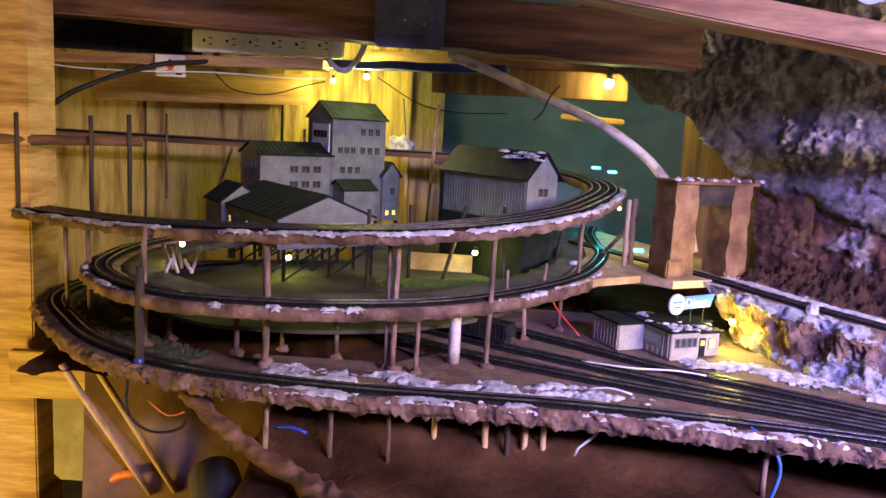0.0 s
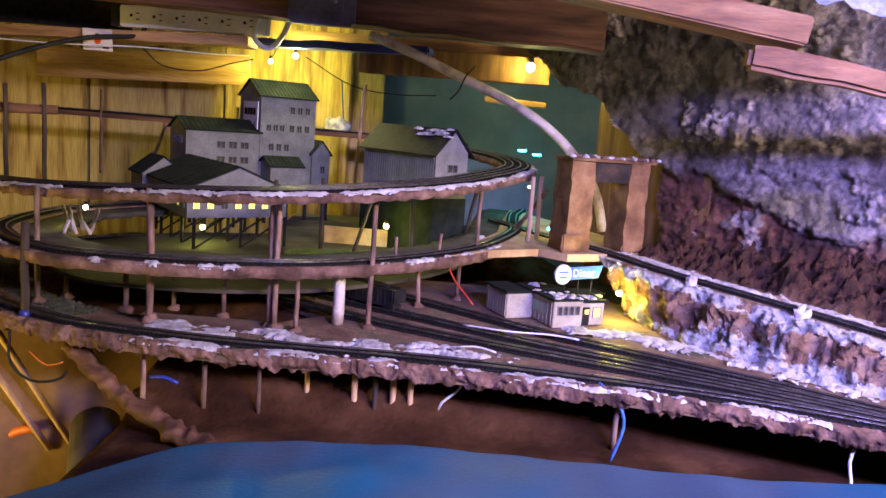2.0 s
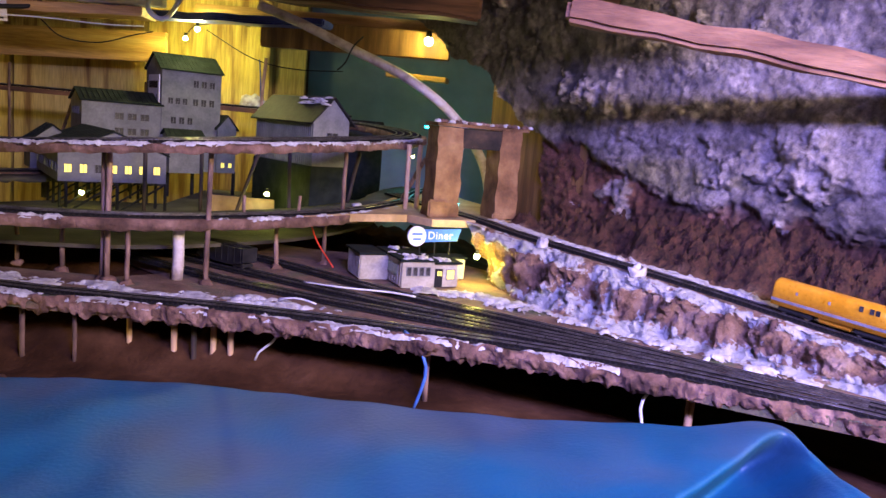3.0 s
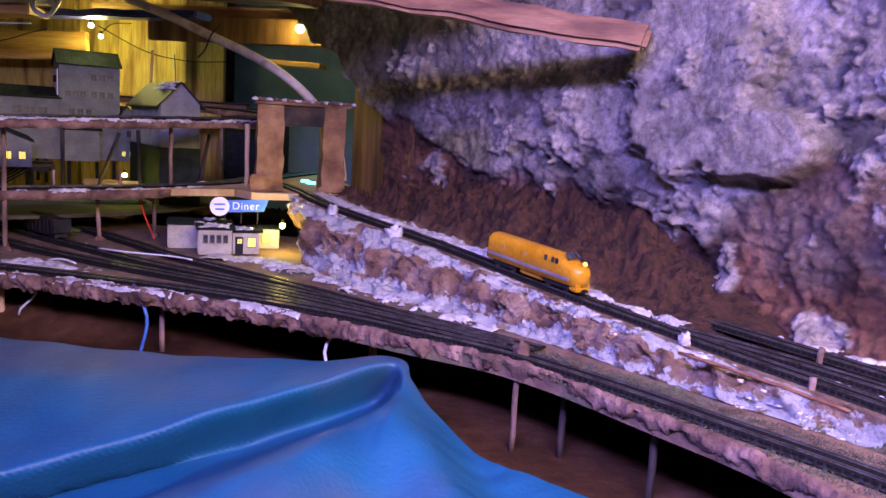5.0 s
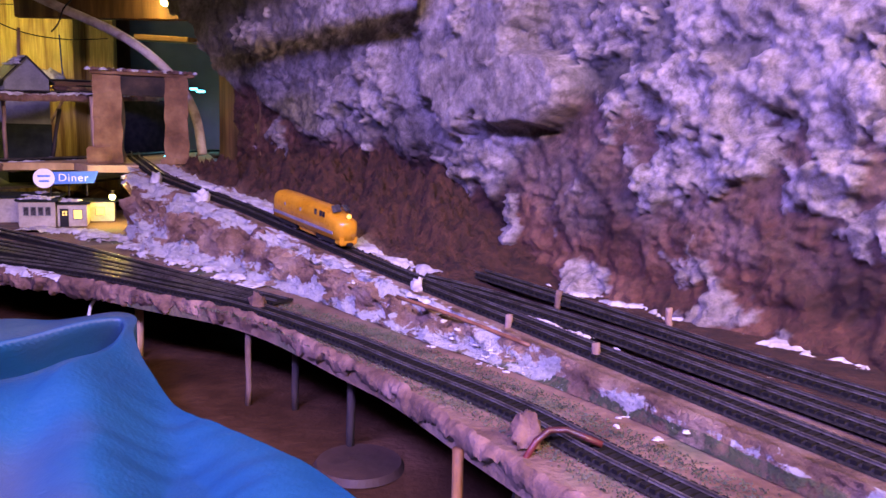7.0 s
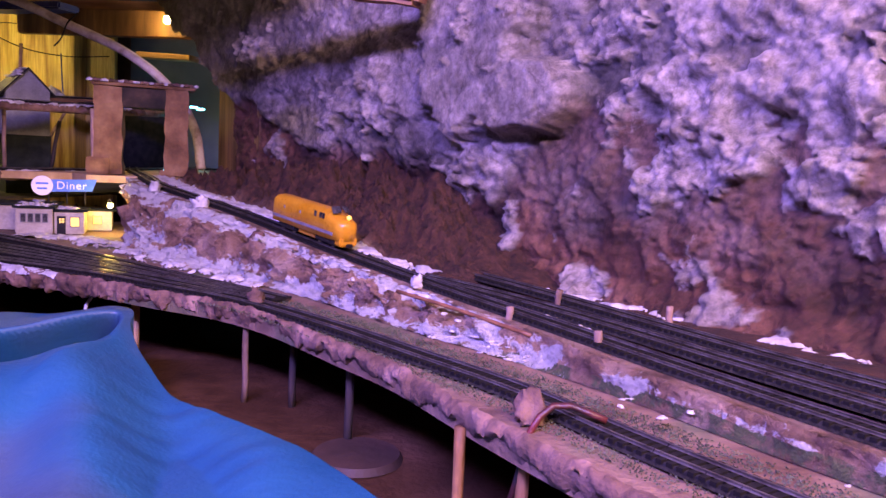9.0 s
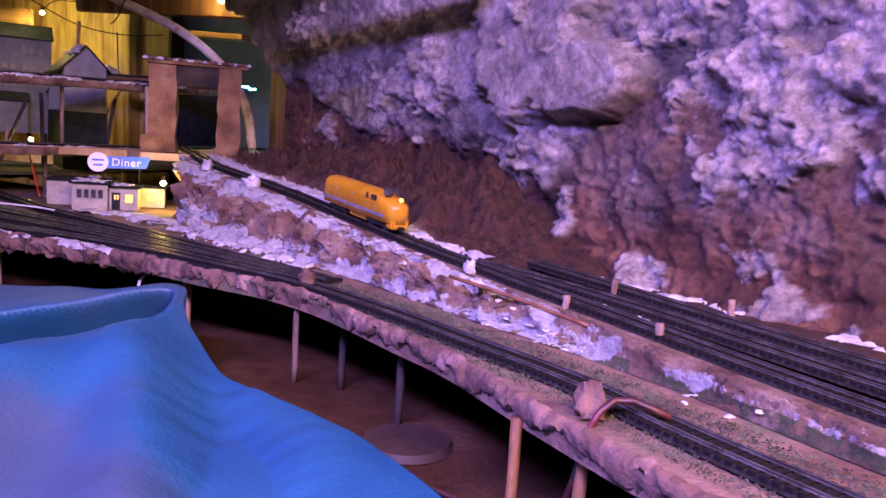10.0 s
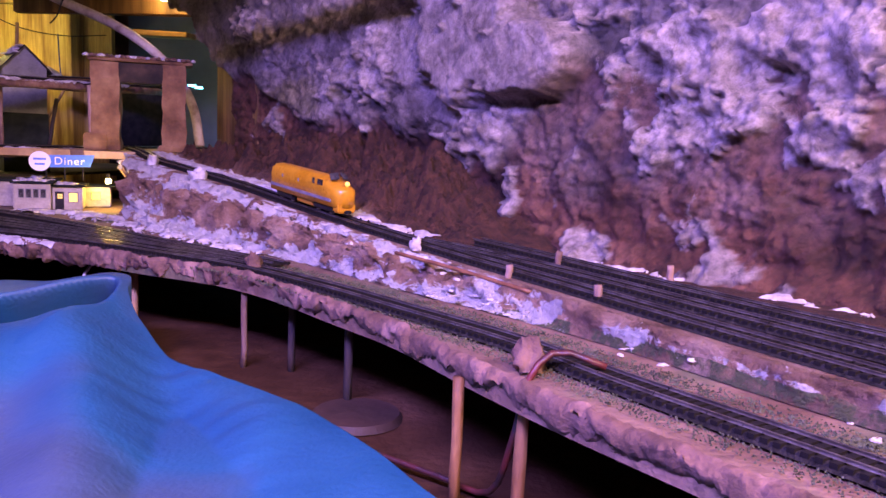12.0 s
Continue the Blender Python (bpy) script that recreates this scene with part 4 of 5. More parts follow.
def diner():
    t = thing("diner", pose(0.322, 1.298, 0.9945, 0, 0, 24), "cream roadside diner with snow on its flat roof", "model building")
    # local x along the front, y backwards
    w = part("wall", boxed(0.0, 0.0, 0.0, 0.058, 0.125, 0.046, 0.001), CREAM, t)
    part("roof", boxed(-0.005, -0.005, 0.046, 0.064, 0.131, 0.050, 0.001), ROOF, t, "flat dark roof")
    a = part("entrance", boxed(0.0595, 0.010, 0.0, 0.108, 0.075, 0.040, 0.001), CREAM, t, "lower entrance annex")
    part("roof", boxed(0.056, 0.004, 0.0405, 0.114, 0.080, 0.0440, 0.001), ROOF, t)
    for k in range(4):
        window(w, FACE["front"](0.012 + k * 0.0115, 0.029, 0, 0), 0.0095, 0.016, bars=False)
    for k in range(9):
        part("panel_strip", boxed(-0.0016, 0.006 + k * 0.013, 0.003, 0.0, 0.0075 + k * 0.013, 0.014 if 1 < k < 7 else 0.043), CREAM, w)
    lb = part("west_block", boxed(-0.052, 0.070, 0.0, -0.001, 0.150, 0.044, 0.001), CREAM, t, "ribbed cream side block")
    part("roof", boxed(-0.056, 0.066, 0.0445, -0.006, 0.155, 0.048, 0.001), ROOF, t)
    for k in range(8):
        part("panel_strip", boxed(-0.0536, 0.073 + k * 0.0095, 0.002, -0.0521, 0.0750 + k * 0.0095, 0.043), CREAM, lb)
    part("shop_glass", boxed(-0.0019, 0.024, 0.018, -0.0005, 0.080, 0.036), GREENGLASS, w, "pale green shop window")
    part("door", boxed(0.064, 0.0085, 0.0, 0.078, 0.0098, 0.032), BLACK, a, "dark door with lit panes")
    for x in (0.068, 0.0725):
        for z in (0.020, 0.0245):
            part("pane", boxed(x, 0.0080, z, x + 0.0032, 0.0084, z + 0.0034), WINDOW_LIT, a)
    window(a, pose(0.093, 0.0098, 0.022), 0.016, 0.018, lit=True, bars=False)
    back = part("kitchen", boxed(0.10, 0.0765, 0.0, 0.150, 0.12, 0.036, 0.001), CREAM, t, "lit back annex")
    window(back, pose(0.125, 0.0763, 0.02), 0.016, 0.016, lit=True, bars=False)
    part("roof", boxed(0.095, 0.081, 0.0365, 0.158, 0.126, 0.0395, 0.001), ROOF, t)
    s = bmesh.new()
    random.seed(8)
    for k in range(34):
        x, y = random.choice(((random.uniform(-0.003, 0.06), random.uniform(0, 0.12)), (random.uniform(0.0, 0.055), random.uniform(-0.002, 0.03)), (random.uniform(0.064, 0.095), random.uniform(0.008, 0.04))))
        snow_patch(s, (x, y, 0.050 if x < 0.062 else 0.0445), random.uniform(0.005, 0.011), 0.4)
    tagged(part("snow", s, SNOW, t, smooth=True), kind="stuff")
    # roof sign
    g = thing("roof_sign", pose(0.338, 1.352, 1.078, 0, 0, 30), "blue diner sign with a round white disc", "sign")
    board = prism(bmesh.new(), [(0.012, -0.011), (0.082, -0.009), (0.090, 0.013), (0.012, 0.011)], 0.003)
    b = part("board", board, SIGNBLUE, g)
    lettering("Diner", 0.0195, SIGNWHITE, b, pose(0.0225, -0.0004, -0.0055, 90, 0, 0), 1.12)
    disc = bmesh.new()
    bmesh.ops.create_cone(disc, cap_ends=True, segments=32, radius1=0.0175, radius2=0.0175, depth=0.004)
    bmesh.ops.transform(disc, matrix=pose(0, -0.002, 0, 90), verts=disc.verts)
    dd = part("disc", disc, SIGNWHITE, g, "round white disc")
    for z, n in ((0.004, 0.010), (-0.005, 0.008)):
        part("lettering_bar", boxed(-n, -0.0046, z - 0.0016, n, -0.0041, z + 0.0016), SIGNBLUE, dd)
    for x in (0.01, 0.04, 0.07):
        part("strut", tube(bmesh.new(), [(x, 0.004, -0.033), (x, 0.004, 0.0)], 0.0012, 6), BLACK, g)


diner()


SOOT = material("sooty_plaster", [(0.010, 0.007, 0.005), (0.03, 0.02, 0.013), (0.075, 0.045, 0.025)], 30, 0.95, 0.4, 90)


def portal():
    t = thing("tunnel_portal", pose(0.437, 1.540, 1.0975, 0, 0, 23), "plaster tunnel portal with sooty arch and stone cap", "tunnel portal")

    def leg(x0, x1, flare):
        rows = []
        for k in range(14):
            z = 0.172 * k / 13
            e = flare * max(0.0, 1 - z / 0.04) * 0.4 + flare * 0.4 * (1 - z / 0.16)
            row = []
            for x, y in ((x0 - e, -0.014 - e), (x1 + e * 0.3, -0.014 - e), (x1 + e * 0.3, 0.048), (x0 - e, 0.048)):
                p = Vector((x, y, z))
                row.append(p + 0.0035 * noise.noise_vector(p * 45))
            rows.append(row)
        bm = sheet(rows, closed=True)
        bm.faces.new([v for v in bm.verts][-4:])
        return bm
    part("pier", leg(-0.090, -0.040, 0.006), CONCRETE, t)
    part("pier", leg(0.040, 0.084, 0.004), CONCRETE, t)
    part("lintel", boxed(-0.0425, -0.0125, 0.134, 0.0425, 0.046, 0.1725, 0.002), SOOT, t, "soot-blackened lintel")
    for x0, x1, h in ((-0.105, -0.062, 0.034), (0.030, 0.062, 0.014)):
        part("plinth", boxed(x0, -0.026, 0.0, x1, -0.0145, h, 0.003), CONCRETE, t)
    cap = part("cap", boxed(-0.097, -0.020, 0.1735, 0.097, 0.052, 0.180, 0.002), CONCRETE, t)
    random.seed(3)
    for k in range(34):
        x = -0.098 + 0.196 * k / 21 if k < 22 else random.uniform(-0.09, 0.09)
        y = -0.020 if k < 22 else random.uniform(-0.01, 0.018)
        part("stone", blob(bmesh.new(), (x, y + random.uniform(-0.004, 0.004), 0.181), random.uniform(0.005, 0.009), 0.006, 0.005, 0.5, 1), SNOW if k % 3 == 0 else PLASTER, cap)


portal()


# added black sheet: darkens the portal opening and the space under the rear line
solo("added_dark_board", boxed(-0.03, 2.305, 1.0, 0.17, 2.32, 1.268, 0.002), BLACK, "black board added to stand in for the dark behind the portal", "board", kind="structure")


# ---- trains ----
def diesel():
    t = thing("diesel_engine", Matrix.Translation((0.915, 1.0188, 1.0512)) @ pose(0, 0, 0, 0, 4.3, -46.3), "yellow streamlined diesel engine with a grey sill stripe", "model train")
    n = 0.172
    prof = [(-0.0165, 0.0165), (-0.0168, 0.039), (-0.0155, 0.046), (-0.010, 0.0505), (0, 0.052), (0.010, 0.0505), (0.0155, 0.046), (0.0168, 0.039), (0.0165, 0.0165)]
    rows = []
    for x, k, top in [(-n / 2, 1, 1), (-n / 2 + 0.002, 1, 1)] + [(-n / 2 + 0.002 + (n - 0.05) * i / 6, 1, 1) for i in range(1, 7)] + [(n / 2 - 0.034, 1.0, 1.0), (n / 2 - 0.028, 0.99, 0.93), (n / 2 - 0.021, 0.97, 0.80), (n / 2 - 0.012, 0.92, 0.755), (n / 2 - 0.006, 0.80, 0.72), (n / 2 - 0.002, 0.60, 0.68), (n / 2, 0.35, 0.64)]:
        rows.append([Vector((x, y * k, 0.011 + (z - 0.0165) * (top if z > 0.02 else 1))) for y, z in prof])
    bm = sheet(rows, closed=True)
    bm.faces.new([v for v in bm.verts][:9])
    bm.verts.ensure_lookup_table()
    bm.faces.new([bm.verts[len(bm.verts) - 9 + k] for k in range(9)][::-1])
    bmesh.ops.recalc_face_normals(bm, faces=bm.faces[:])
    body = part("body", bm, LOCO, t, smooth=True)
    part("nose_skirt", boxed(n / 2 - 0.016, -0.0125, 0.004, n / 2 - 0.001, 0.0125, 0.0163, 0.002), LOCO, t)
    part("coupler", boxed(n / 2 - 0.002, -0.004, 0.004, n / 2 + 0.004, 0.004, 0.008, 0.001), BLACK, t)
    for s in (-1, 1):
        part("sill_stripe", boxed(-n / 2, s * 0.0164 if s > 0 else -0.0174, 0.0167, n / 2 - 0.014, 0.0174 if s > 0 else -0.0164, 0.0205), LOCO_GREY, body, "grey sill stripe")
        part("windscreen", boxed(-0.0055, -0.0056, -0.0008, 0.0055, 0.0056, 0.0008, 0.0006), WINDOW_DARK, body, m=pose(n / 2 - 0.0235, s * 0.0072, 0.0470, s * -14, 42, s * 12))
        for x in (n / 2 - 0.040, n / 2 - 0.047, n / 2 - 0.060):
            part("side_window", boxed(x, s * 0.0166 if s > 0 else -0.0174, 0.034, x + 0.005, 0.0174 if s > 0 else -0.0166, 0.041), WINDOW_DARK, body)
        for x in (-0.012, -0.055):
            part("porthole", boxed(x, s * 0.0166 if s > 0 else -0.0173, 0.031, x + 0.003, 0.0173 if s > 0 else -0.0166, 0.035), LOCO_GREY, body)
    lampm = bmesh.new()
    bmesh.ops.create_uvsphere(lampm, u_segments=12, v_segments=8, radius=0.0032)
    bmesh.ops.transform(lampm, matrix=pose(n / 2 - 0.0045, 0, 0.040), verts=lampm.verts)
    part("headlight", lampm, glow("headlight_glass", (1.0, 0.66, 0.10), 2.0), body)
    part("fuel_tank", boxed(-0.022, -0.012, 0.0035, 0.022, 0.012, 0.0163, 0.002), LOCO, t, "yellow tank skirt")
    for x in (-0.052, 0.048):
        truck = part("truck", boxed(x - 0.024, -0.0135, 0.0030, x + 0.024, 0.0135, 0.0163, 0.002), BLACK, t)
        for dx in (-0.016, 0.016):
            for s in (-1, 1):
                wh = bmesh.new()
                bmesh.ops.create_cone(wh, cap_ends=True, segments=16, radius1=0.0052, radius2=0.0052, depth=0.003)
                bmesh.ops.transform(wh, matrix=pose(x + dx, s * 0.0085, 0.0056, 90), verts=wh.verts)
                part("wheel", wh, RAIL, truck)


diesel()


def hopper_car():
    t = thing("hopper_car", Matrix.Translation((0.012, 1.337, 1.002)) @ pose(0, 0, 0, 0, 0, -33), "black open coal hopper car", "model train")
    bm = prism(bmesh.new(), [(-0.06, 0.012), (-0.055, 0.010), (-0.03, 0.006), (0.03, 0.006), (0.055, 0.010), (0.06, 0.012), (0.06, 0.036), (-0.06, 0.036)], 0.032, pose(0, -0.016, 0))
    b = part("body", bm, BLACK, t)
    for k in range(8):
        for y in (-0.0175, 0.0162):
            part("rib", boxed(-0.056 + k * 0.0158, y, 0.011, -0.0545 + k * 0.0158, y + 0.0013, 0.036), BLACK, b)
    part("coal_load", blob(bmesh.new(), (0, 0, 0.035), 0.056, 0.0145, 0.006, 0.4, 3, 40), BALLAST, t)
    for x in (-0.042, 0.042):
        tr = part("truck", boxed(x - 0.014, -0.012, 0.0025, x + 0.014, 0.012, 0.0085, 0.001), BLACK, t)
        for dx in (-0.009, 0.009):
            for s in (-1, 1):
                wh = bmesh.new()
                bmesh.ops.create_cone(wh, cap_ends=True, segments=14, radius1=0.0048, radius2=0.0048, depth=0.003)
                bmesh.ops.transform(wh, matrix=pose(x + dx, s * 0.0085, 0.0052, 90), verts=wh.verts)
                part("wheel", wh, RAIL, tr)


hopper_car()

# ---- posts under the loops ----
random.seed(11)


def stick(a, b, r, mat=None, label="rough wooden stick post under the track ledge", name="support_post"):
    pts = [Vector(a).lerp(Vector(b), k / 4) + Vector((random.uniform(-1, 1), random.uniform(-1, 1), 0)) * r * 0.18 for k in range(5)]
    return solo(name, tube(bmesh.new(), pts, r, 7, wobble=0.12), mat or STICK, label, "post", "support posts", smooth=True)


for x, y, z0, z1, r in ((-0.50, 1.20, 0.993, 1.178, 0.0045), (-0.300, 1.142, 0.993, 1.195, 0.0055), (-0.118, 1.165, 0.993, 1.205, 0.0045), (-0.130, 1.172, 0.993, 1.205, 0.0035), (0.020, 1.205, 0.993, 1.218, 0.0042),
                        (0.19, 1.47, 1.088, 1.225, 0.0040), (-0.63, 1.30, 0.99, 1.165, 0.004), (-0.70, 1.36, 0.99, 1.16, 0.004), (-0.55, 1.30, 0.99, 1.09, 0.004),
                        (-0.357, 1.191, 0.993, 1.084, 0.0045), (-0.297, 1.235, 0.993, 1.084, 0.0035), (-0.48, 1.25, 0.993, 1.084, 0.0042), (-0.208, 1.205, 0.993, 1.084, 0.004), (-0.083, 1.155, 0.993, 1.10, 0.0038),
                        (0.09, 1.38, 0.993, 1.085, 0.004), (0.16, 1.46, 0.993, 1.085, 0.004), (0.05, 1.30, 1.088, 1.128, 0.003), (0.12, 1.40, 1.088, 1.125, 0.003)):
    stick((x, y, z0), (x + random.uniform(-0.004, 0.004), y, z1), r)
    if z0 < 1.0:
        solo("plaster_mound", blob(bmesh.new(), (x, y, 0.993), r * 2.6, r * 2.2, r * 2.4, 0.6, 2, 60), PLASTER, "small plaster mound at the foot of a post", "mound", "post mounds", smooth=True)
stick((-0.030, 1.218, 0.993), (-0.029, 1.222, 1.084), 0.0095, CONDUIT, "thick pale plaster-covered post under the lower ledge")
for x, y in ((0.298, 1.60), (0.318, 1.635)):
    stick((x, y, 1.088), (x, y, 1.228), 0.0050, STICK_PALE, "pale square stick post lit yellow under the ledge")
stick((0.27, 1.75, 1.08), (0.33, 1.62, 1.20), 0.0045)
stick((-0.472, 1.114, 0.998), (-0.470, 1.112, 1.135), 0.0060, STICK_DARK, "black rod wrapped with blue tape at its foot")
solo("blue_tape", blob(bmesh.new(), (-0.472, 1.112, 0.998), 0.008, 0.008, 0.008, 0.3, 2), BLUEPLASTIC, "blotch of blue tape on a black rod", "tape", smooth=True)
for x, y, z0, z1 in ((-0.728, 1.515, 1.15, 1.332), (-0.665, 1.535, 1.15, 1.338), (-0.86, 1.50, 1.15, 1.33)):
    stick((x, y, z0), (x, y, z1), 0.0045, STICK_DARK, "dark rod holding the high ledge", "ledge_rod")
solo("ledge_pole", tube(bmesh.new(), [(-1.2, 1.44, 1.272), (-0.9, 1.50, 1.279), (-0.645, 1.545, 1.288)], 0.011, 10, 0.009, 0.2), OLD_BEAM, "brown pole carrying the high ledge", "pole", smooth=True)
for a, b in (((-0.90, 1.5, 1.25), (-0.96, 1.5, 1.14)), ((-0.63, 2.09, 1.275), (-0.68, 2.09, 1.12)), ((-0.58, 2.09, 1.275), (-0.545, 2.09, 1.12)), ((-0.80, 2.08, 1.34), (-0.80, 2.08, 1.12)), ((-0.45, 2.11, 1.32), (-0.45, 2.11, 1.12)),
             ((-0.06, 2.15, 1.27), (-0.075, 2.0, 1.10)), ((-0.1, 1.98, 1.40), (-0.115, 1.98, 1.10)), ((-0.28, 2.12, 1.32), (-0.28, 2.12, 1.12)), ((0.02, 2.16, 1.28), (0.02, 2.16, 1.1))):
    stick(a, b, 0.0042, label="thin dark trestle stick of the rear line", name="trestle_stick")

STICK_RUST = material("ochre_stick", [(0.09, 0.035, 0.012), (0.22, 0.10, 0.035), (0.32, 0.16, 0.06)], 60, 0.7, 0.4, 160, stretch=(1, 1, 0.3))
# legs below the deck, standing on the earth shelf
for x, y, r, mat in ((0.897, 0.805, 0.0035, STICK), (1.141, 0.522, 0.0040, STICK_RUST), (1.184, 0.497, 0.0045, STICK_RUST), (0.711, 0.937, 0.0055, STICK_PALE), (0.383, 1.03, 0.0040, STICK), (0.05, 1.07, 0.0040, STICK_DARK),
                     (0.02, 1.075, 0.0045, STICK_PALE), (-0.05, 1.09, 0.004, STICK_PALE), (0.075, 1.08, 0.0045, STICK_PALE), (0.10, 1.08, 0.0045, STICK_PALE), (-0.28, 1.07, 0.0038, STICK), (-0.19, 1.06, 0.0038, STICK), (-0.11, 1.05, 0.003, STICK),
                     (0.95, 0.80, 0.004, STICK_DARK), (1.03, 0.70, 0.004, STICK_DARK)):
    stick((x, y, 0.893), (x, y, 0.984), r, mat, "short stick leg under the deck edge", "deck_leg")

# ---- snow, pegs, grass ----


def snow_along(name, pts, count, d0, d1, r0, r1, seed, dz=0.0, clump=0.0, label="patches of white model snow"):
    random.seed(seed)
    bm = bmesh.new()
    ss = sides_of(pts)
    n = 0
    while n < count:
        k = random.randrange(len(pts))
        if clump and noise.noise(pts[k] * 16 + Vector((seed, 0, 0))) < clump * random.random():
            n += 0.25
            continue
        p = pts[k] + ss[k] * random.uniform(d0, d1) + Vector((0, 0, dz))
        snow_patch(bm, p, random.uniform(r0, r1), random.uniform(0.25, 0.6), 2 if random.random() < 0.4 else 1)
        n += 1
    return solo(name, bm, SNOW, label, "snow", kind="stuff", smooth=True)


def snow_sheet(name, pts, d0, d1, seed, cover, dz=0.0, thick=0.004, droop=None, scale=26.0, label="ragged sheet of white model snow"):
    """Settled snow beside a way, between d0 and d1 from it: lies where a broad noise allows, thin at its rims; past droop it sags."""
    way = curve(pts[::8] + [pts[-1]], 0.0026)
    ss = sides_of(way)
    n = max(8, round(abs(d1 - d0) / 0.0024))
    verts, deep = [], []
    for p, s in zip(way, ss):
        for k in range(n + 1):
            f = k / n
            q = p + s * (d0 + (d1 - d0) * f)
            h = cover + 0.55 * noise.fractal(q * scale + Vector((seed, 0, seed)), 0.75, 2.1, 5) - 0.9 * abs(f - 0.5) ** 2
            sag = 0.5 * max(0.0, droop - (d0 + (d1 - d0) * f)) if droop is not None else 0.0
            z = dz - sag - 0.0012 + thick * smooth(0.0, 0.30, h) + 0.0016 * noise.fractal(q * 150, 0.7, 2, 3)
            verts.append(q + Vector((0, 0, z)))
            deep.append(h)
    faces = []
    for i in range(len(way) - 1):
        for k in range(n):
            c = (i * (n + 1) + k, i * (n + 1) + k + 1, (i + 1) * (n + 1) + k + 1, (i + 1) * (n + 1) + k)
            if min(deep[a] for a in c) > 0:
                faces.append(c)
    used = sorted({a for c in faces for a in c})
    index = {a: k for k, a in enumerate(used)}
    me = bpy.data.meshes.new(name)
    me.from_pydata([verts[a] for a in used], [], [[index[a] for a in c] for c in faces])
    me.materials.append(SNOW)
    for p in me.polygons:
        p.use_smooth = True
    return tagged(new(name, me), label, "snow", kind="stuff")


snow_sheet("snow_outer_edge", [p for p in OUTER if -0.30 < p.x < 0.66 and p.y < 1.2], -0.040, -0.016, 1, 0.26, -0.0046, 0.0045, -0.034, 15.0)
snow_sheet("snow_inner_verge", [p for p in OUTER if -0.33 < p.x < 0.22 and p.y < 1.2], 0.018, 0.085, 3, 0.15, -0.0064, 0.006, None, 17.0)
snow_sheet("snow_upper_edge", [p for p in UPPER if p.y < 1.75], -0.030, -0.014, 4, 0.30, -0.0046, 0.0045, -0.025, 15.0)
snow_sheet("snow_lower_edge", [p for p in LOWER if p.y < 1.7], -0.033, -0.016, 5, -0.04, -0.0050, 0.005, -0.028)
snow_sheet("snow_line_near", [p for p in LINE if 0.72 < p.y < 1.50], -0.036, -0.018, 6, 0.22, -0.0075, 0.004)
snow_sheet("snow_line_far", [p for p in LINE if 0.86 < p.y < 1.52], 0.015, 0.046, 7, 0.42, -0.0055, 0.008)
snow_sheet("snow_track_gap", [p for p in LINE2 if p.y > 0.62], -0.030, -0.014, 8, 0.02, -0.0060, 0.003)
snow_sheet("snow_bank_foot", curve([(0.44, 1.30, 0.995), (0.56, 1.17, 0.995), (0.70, 1.05, 0.995), (0.86, 0.93, 0.995)], 0.01), -0.010, 0.050, 9, 0.10, 0.0, 0.005)
snow_sheet("snow_under_rock", curve([(1.10, 1.05, 1.010), (1.25, 0.93, 1.008), (1.38, 0.80, 1.0075), (1.52, 0.65, 1.0075)], 0.01), -0.012, 0.045, 12, 0.06, 0.0, 0.006)
snow_sheet("snow_diner_yard", curve([(0.34, 1.27, 0.995), (0.44, 1.27, 0.995), (0.52, 1.20, 0.995)], 0.01), -0.020, 0.045, 13, 0.20, -0.001, 0.006)
snow_along("snow_crumbs_edge", [p for p in OUTER if -0.30 < p.x < 0.62 and p.y < 1.2], 50, -0.040, -0.019, 0.003, 0.007, 1, -0.0045, 0.15)
snow_along("snow_crumbs_verge", [p for p in OUTER if -0.30 < p.x < 0.24 and p.y < 1.2], 40, 0.022, 0.070, 0.003, 0.006, 3, -0.005, 0.3)
snow_along("snow_crumbs_line", [p for p in LINE if 0.62 < p.y < 1.48], 70, -0.060, -0.022, 0.002, 0.006, 6, -0.009, 0.25)
snow_along("snow_crumbs_far", [p for p in LINE if 0.85 < p.y < 1.50], 60, 0.019, 0.042, 0.002, 0.008, 7, -0.004, 0.1)
snow_along("snow_crumbs_bank", curve([(1.10, 0.735, 1.008), (1.20, 0.64, 1.007), (1.30, 0.52, 1.006), (1.42, 0.38, 1.004)], 0.01), 40, -0.035, 0.012, 0.0015, 0.0050, 10, -0.004, 0.3)

random.seed(21)
for x, y, z, h in ((0.907, 1.128, 1.045, 0.024), (1.173, 0.715, 1.014, 0.023), (1.246, 0.640, 1.010, 0.026), (1.156, 1.0, 1.012, 0.022), (1.225, 0.842, 1.013, 0.022), (1.335, 0.800, 1.010, 0.022), (0.93, 1.10, 1.043, 0.022)):
    stick((x, y, z - 0.004), (x + random.uniform(-0.003, 0.003), y, z + h - 0.004), 0.0036, STICK, "short cut twig stuck upright beside the rails", "peg")
for k, (x, y, z, r) in enumerate(((1.075, 0.822, 1.030, 0.007), (0.555, 1.33, 1.085, 0.009), (0.69, 1.20, 1.065, 0.012), (1.187, 0.512, 1.0, 0.010), (0.90, 0.855 - 0.03, 0.998, 0.010), (0.84, 1.02, 1.04, 0.01))):
    solo("plaster_lump", blob(bmesh.new(), (x, y, z), r, r * 0.8, r * 1.5, 0.7, 3, 40), SNOW if k < 3 else PLASTER, "rough lump of plaster beside the track", "lump", smooth=True)


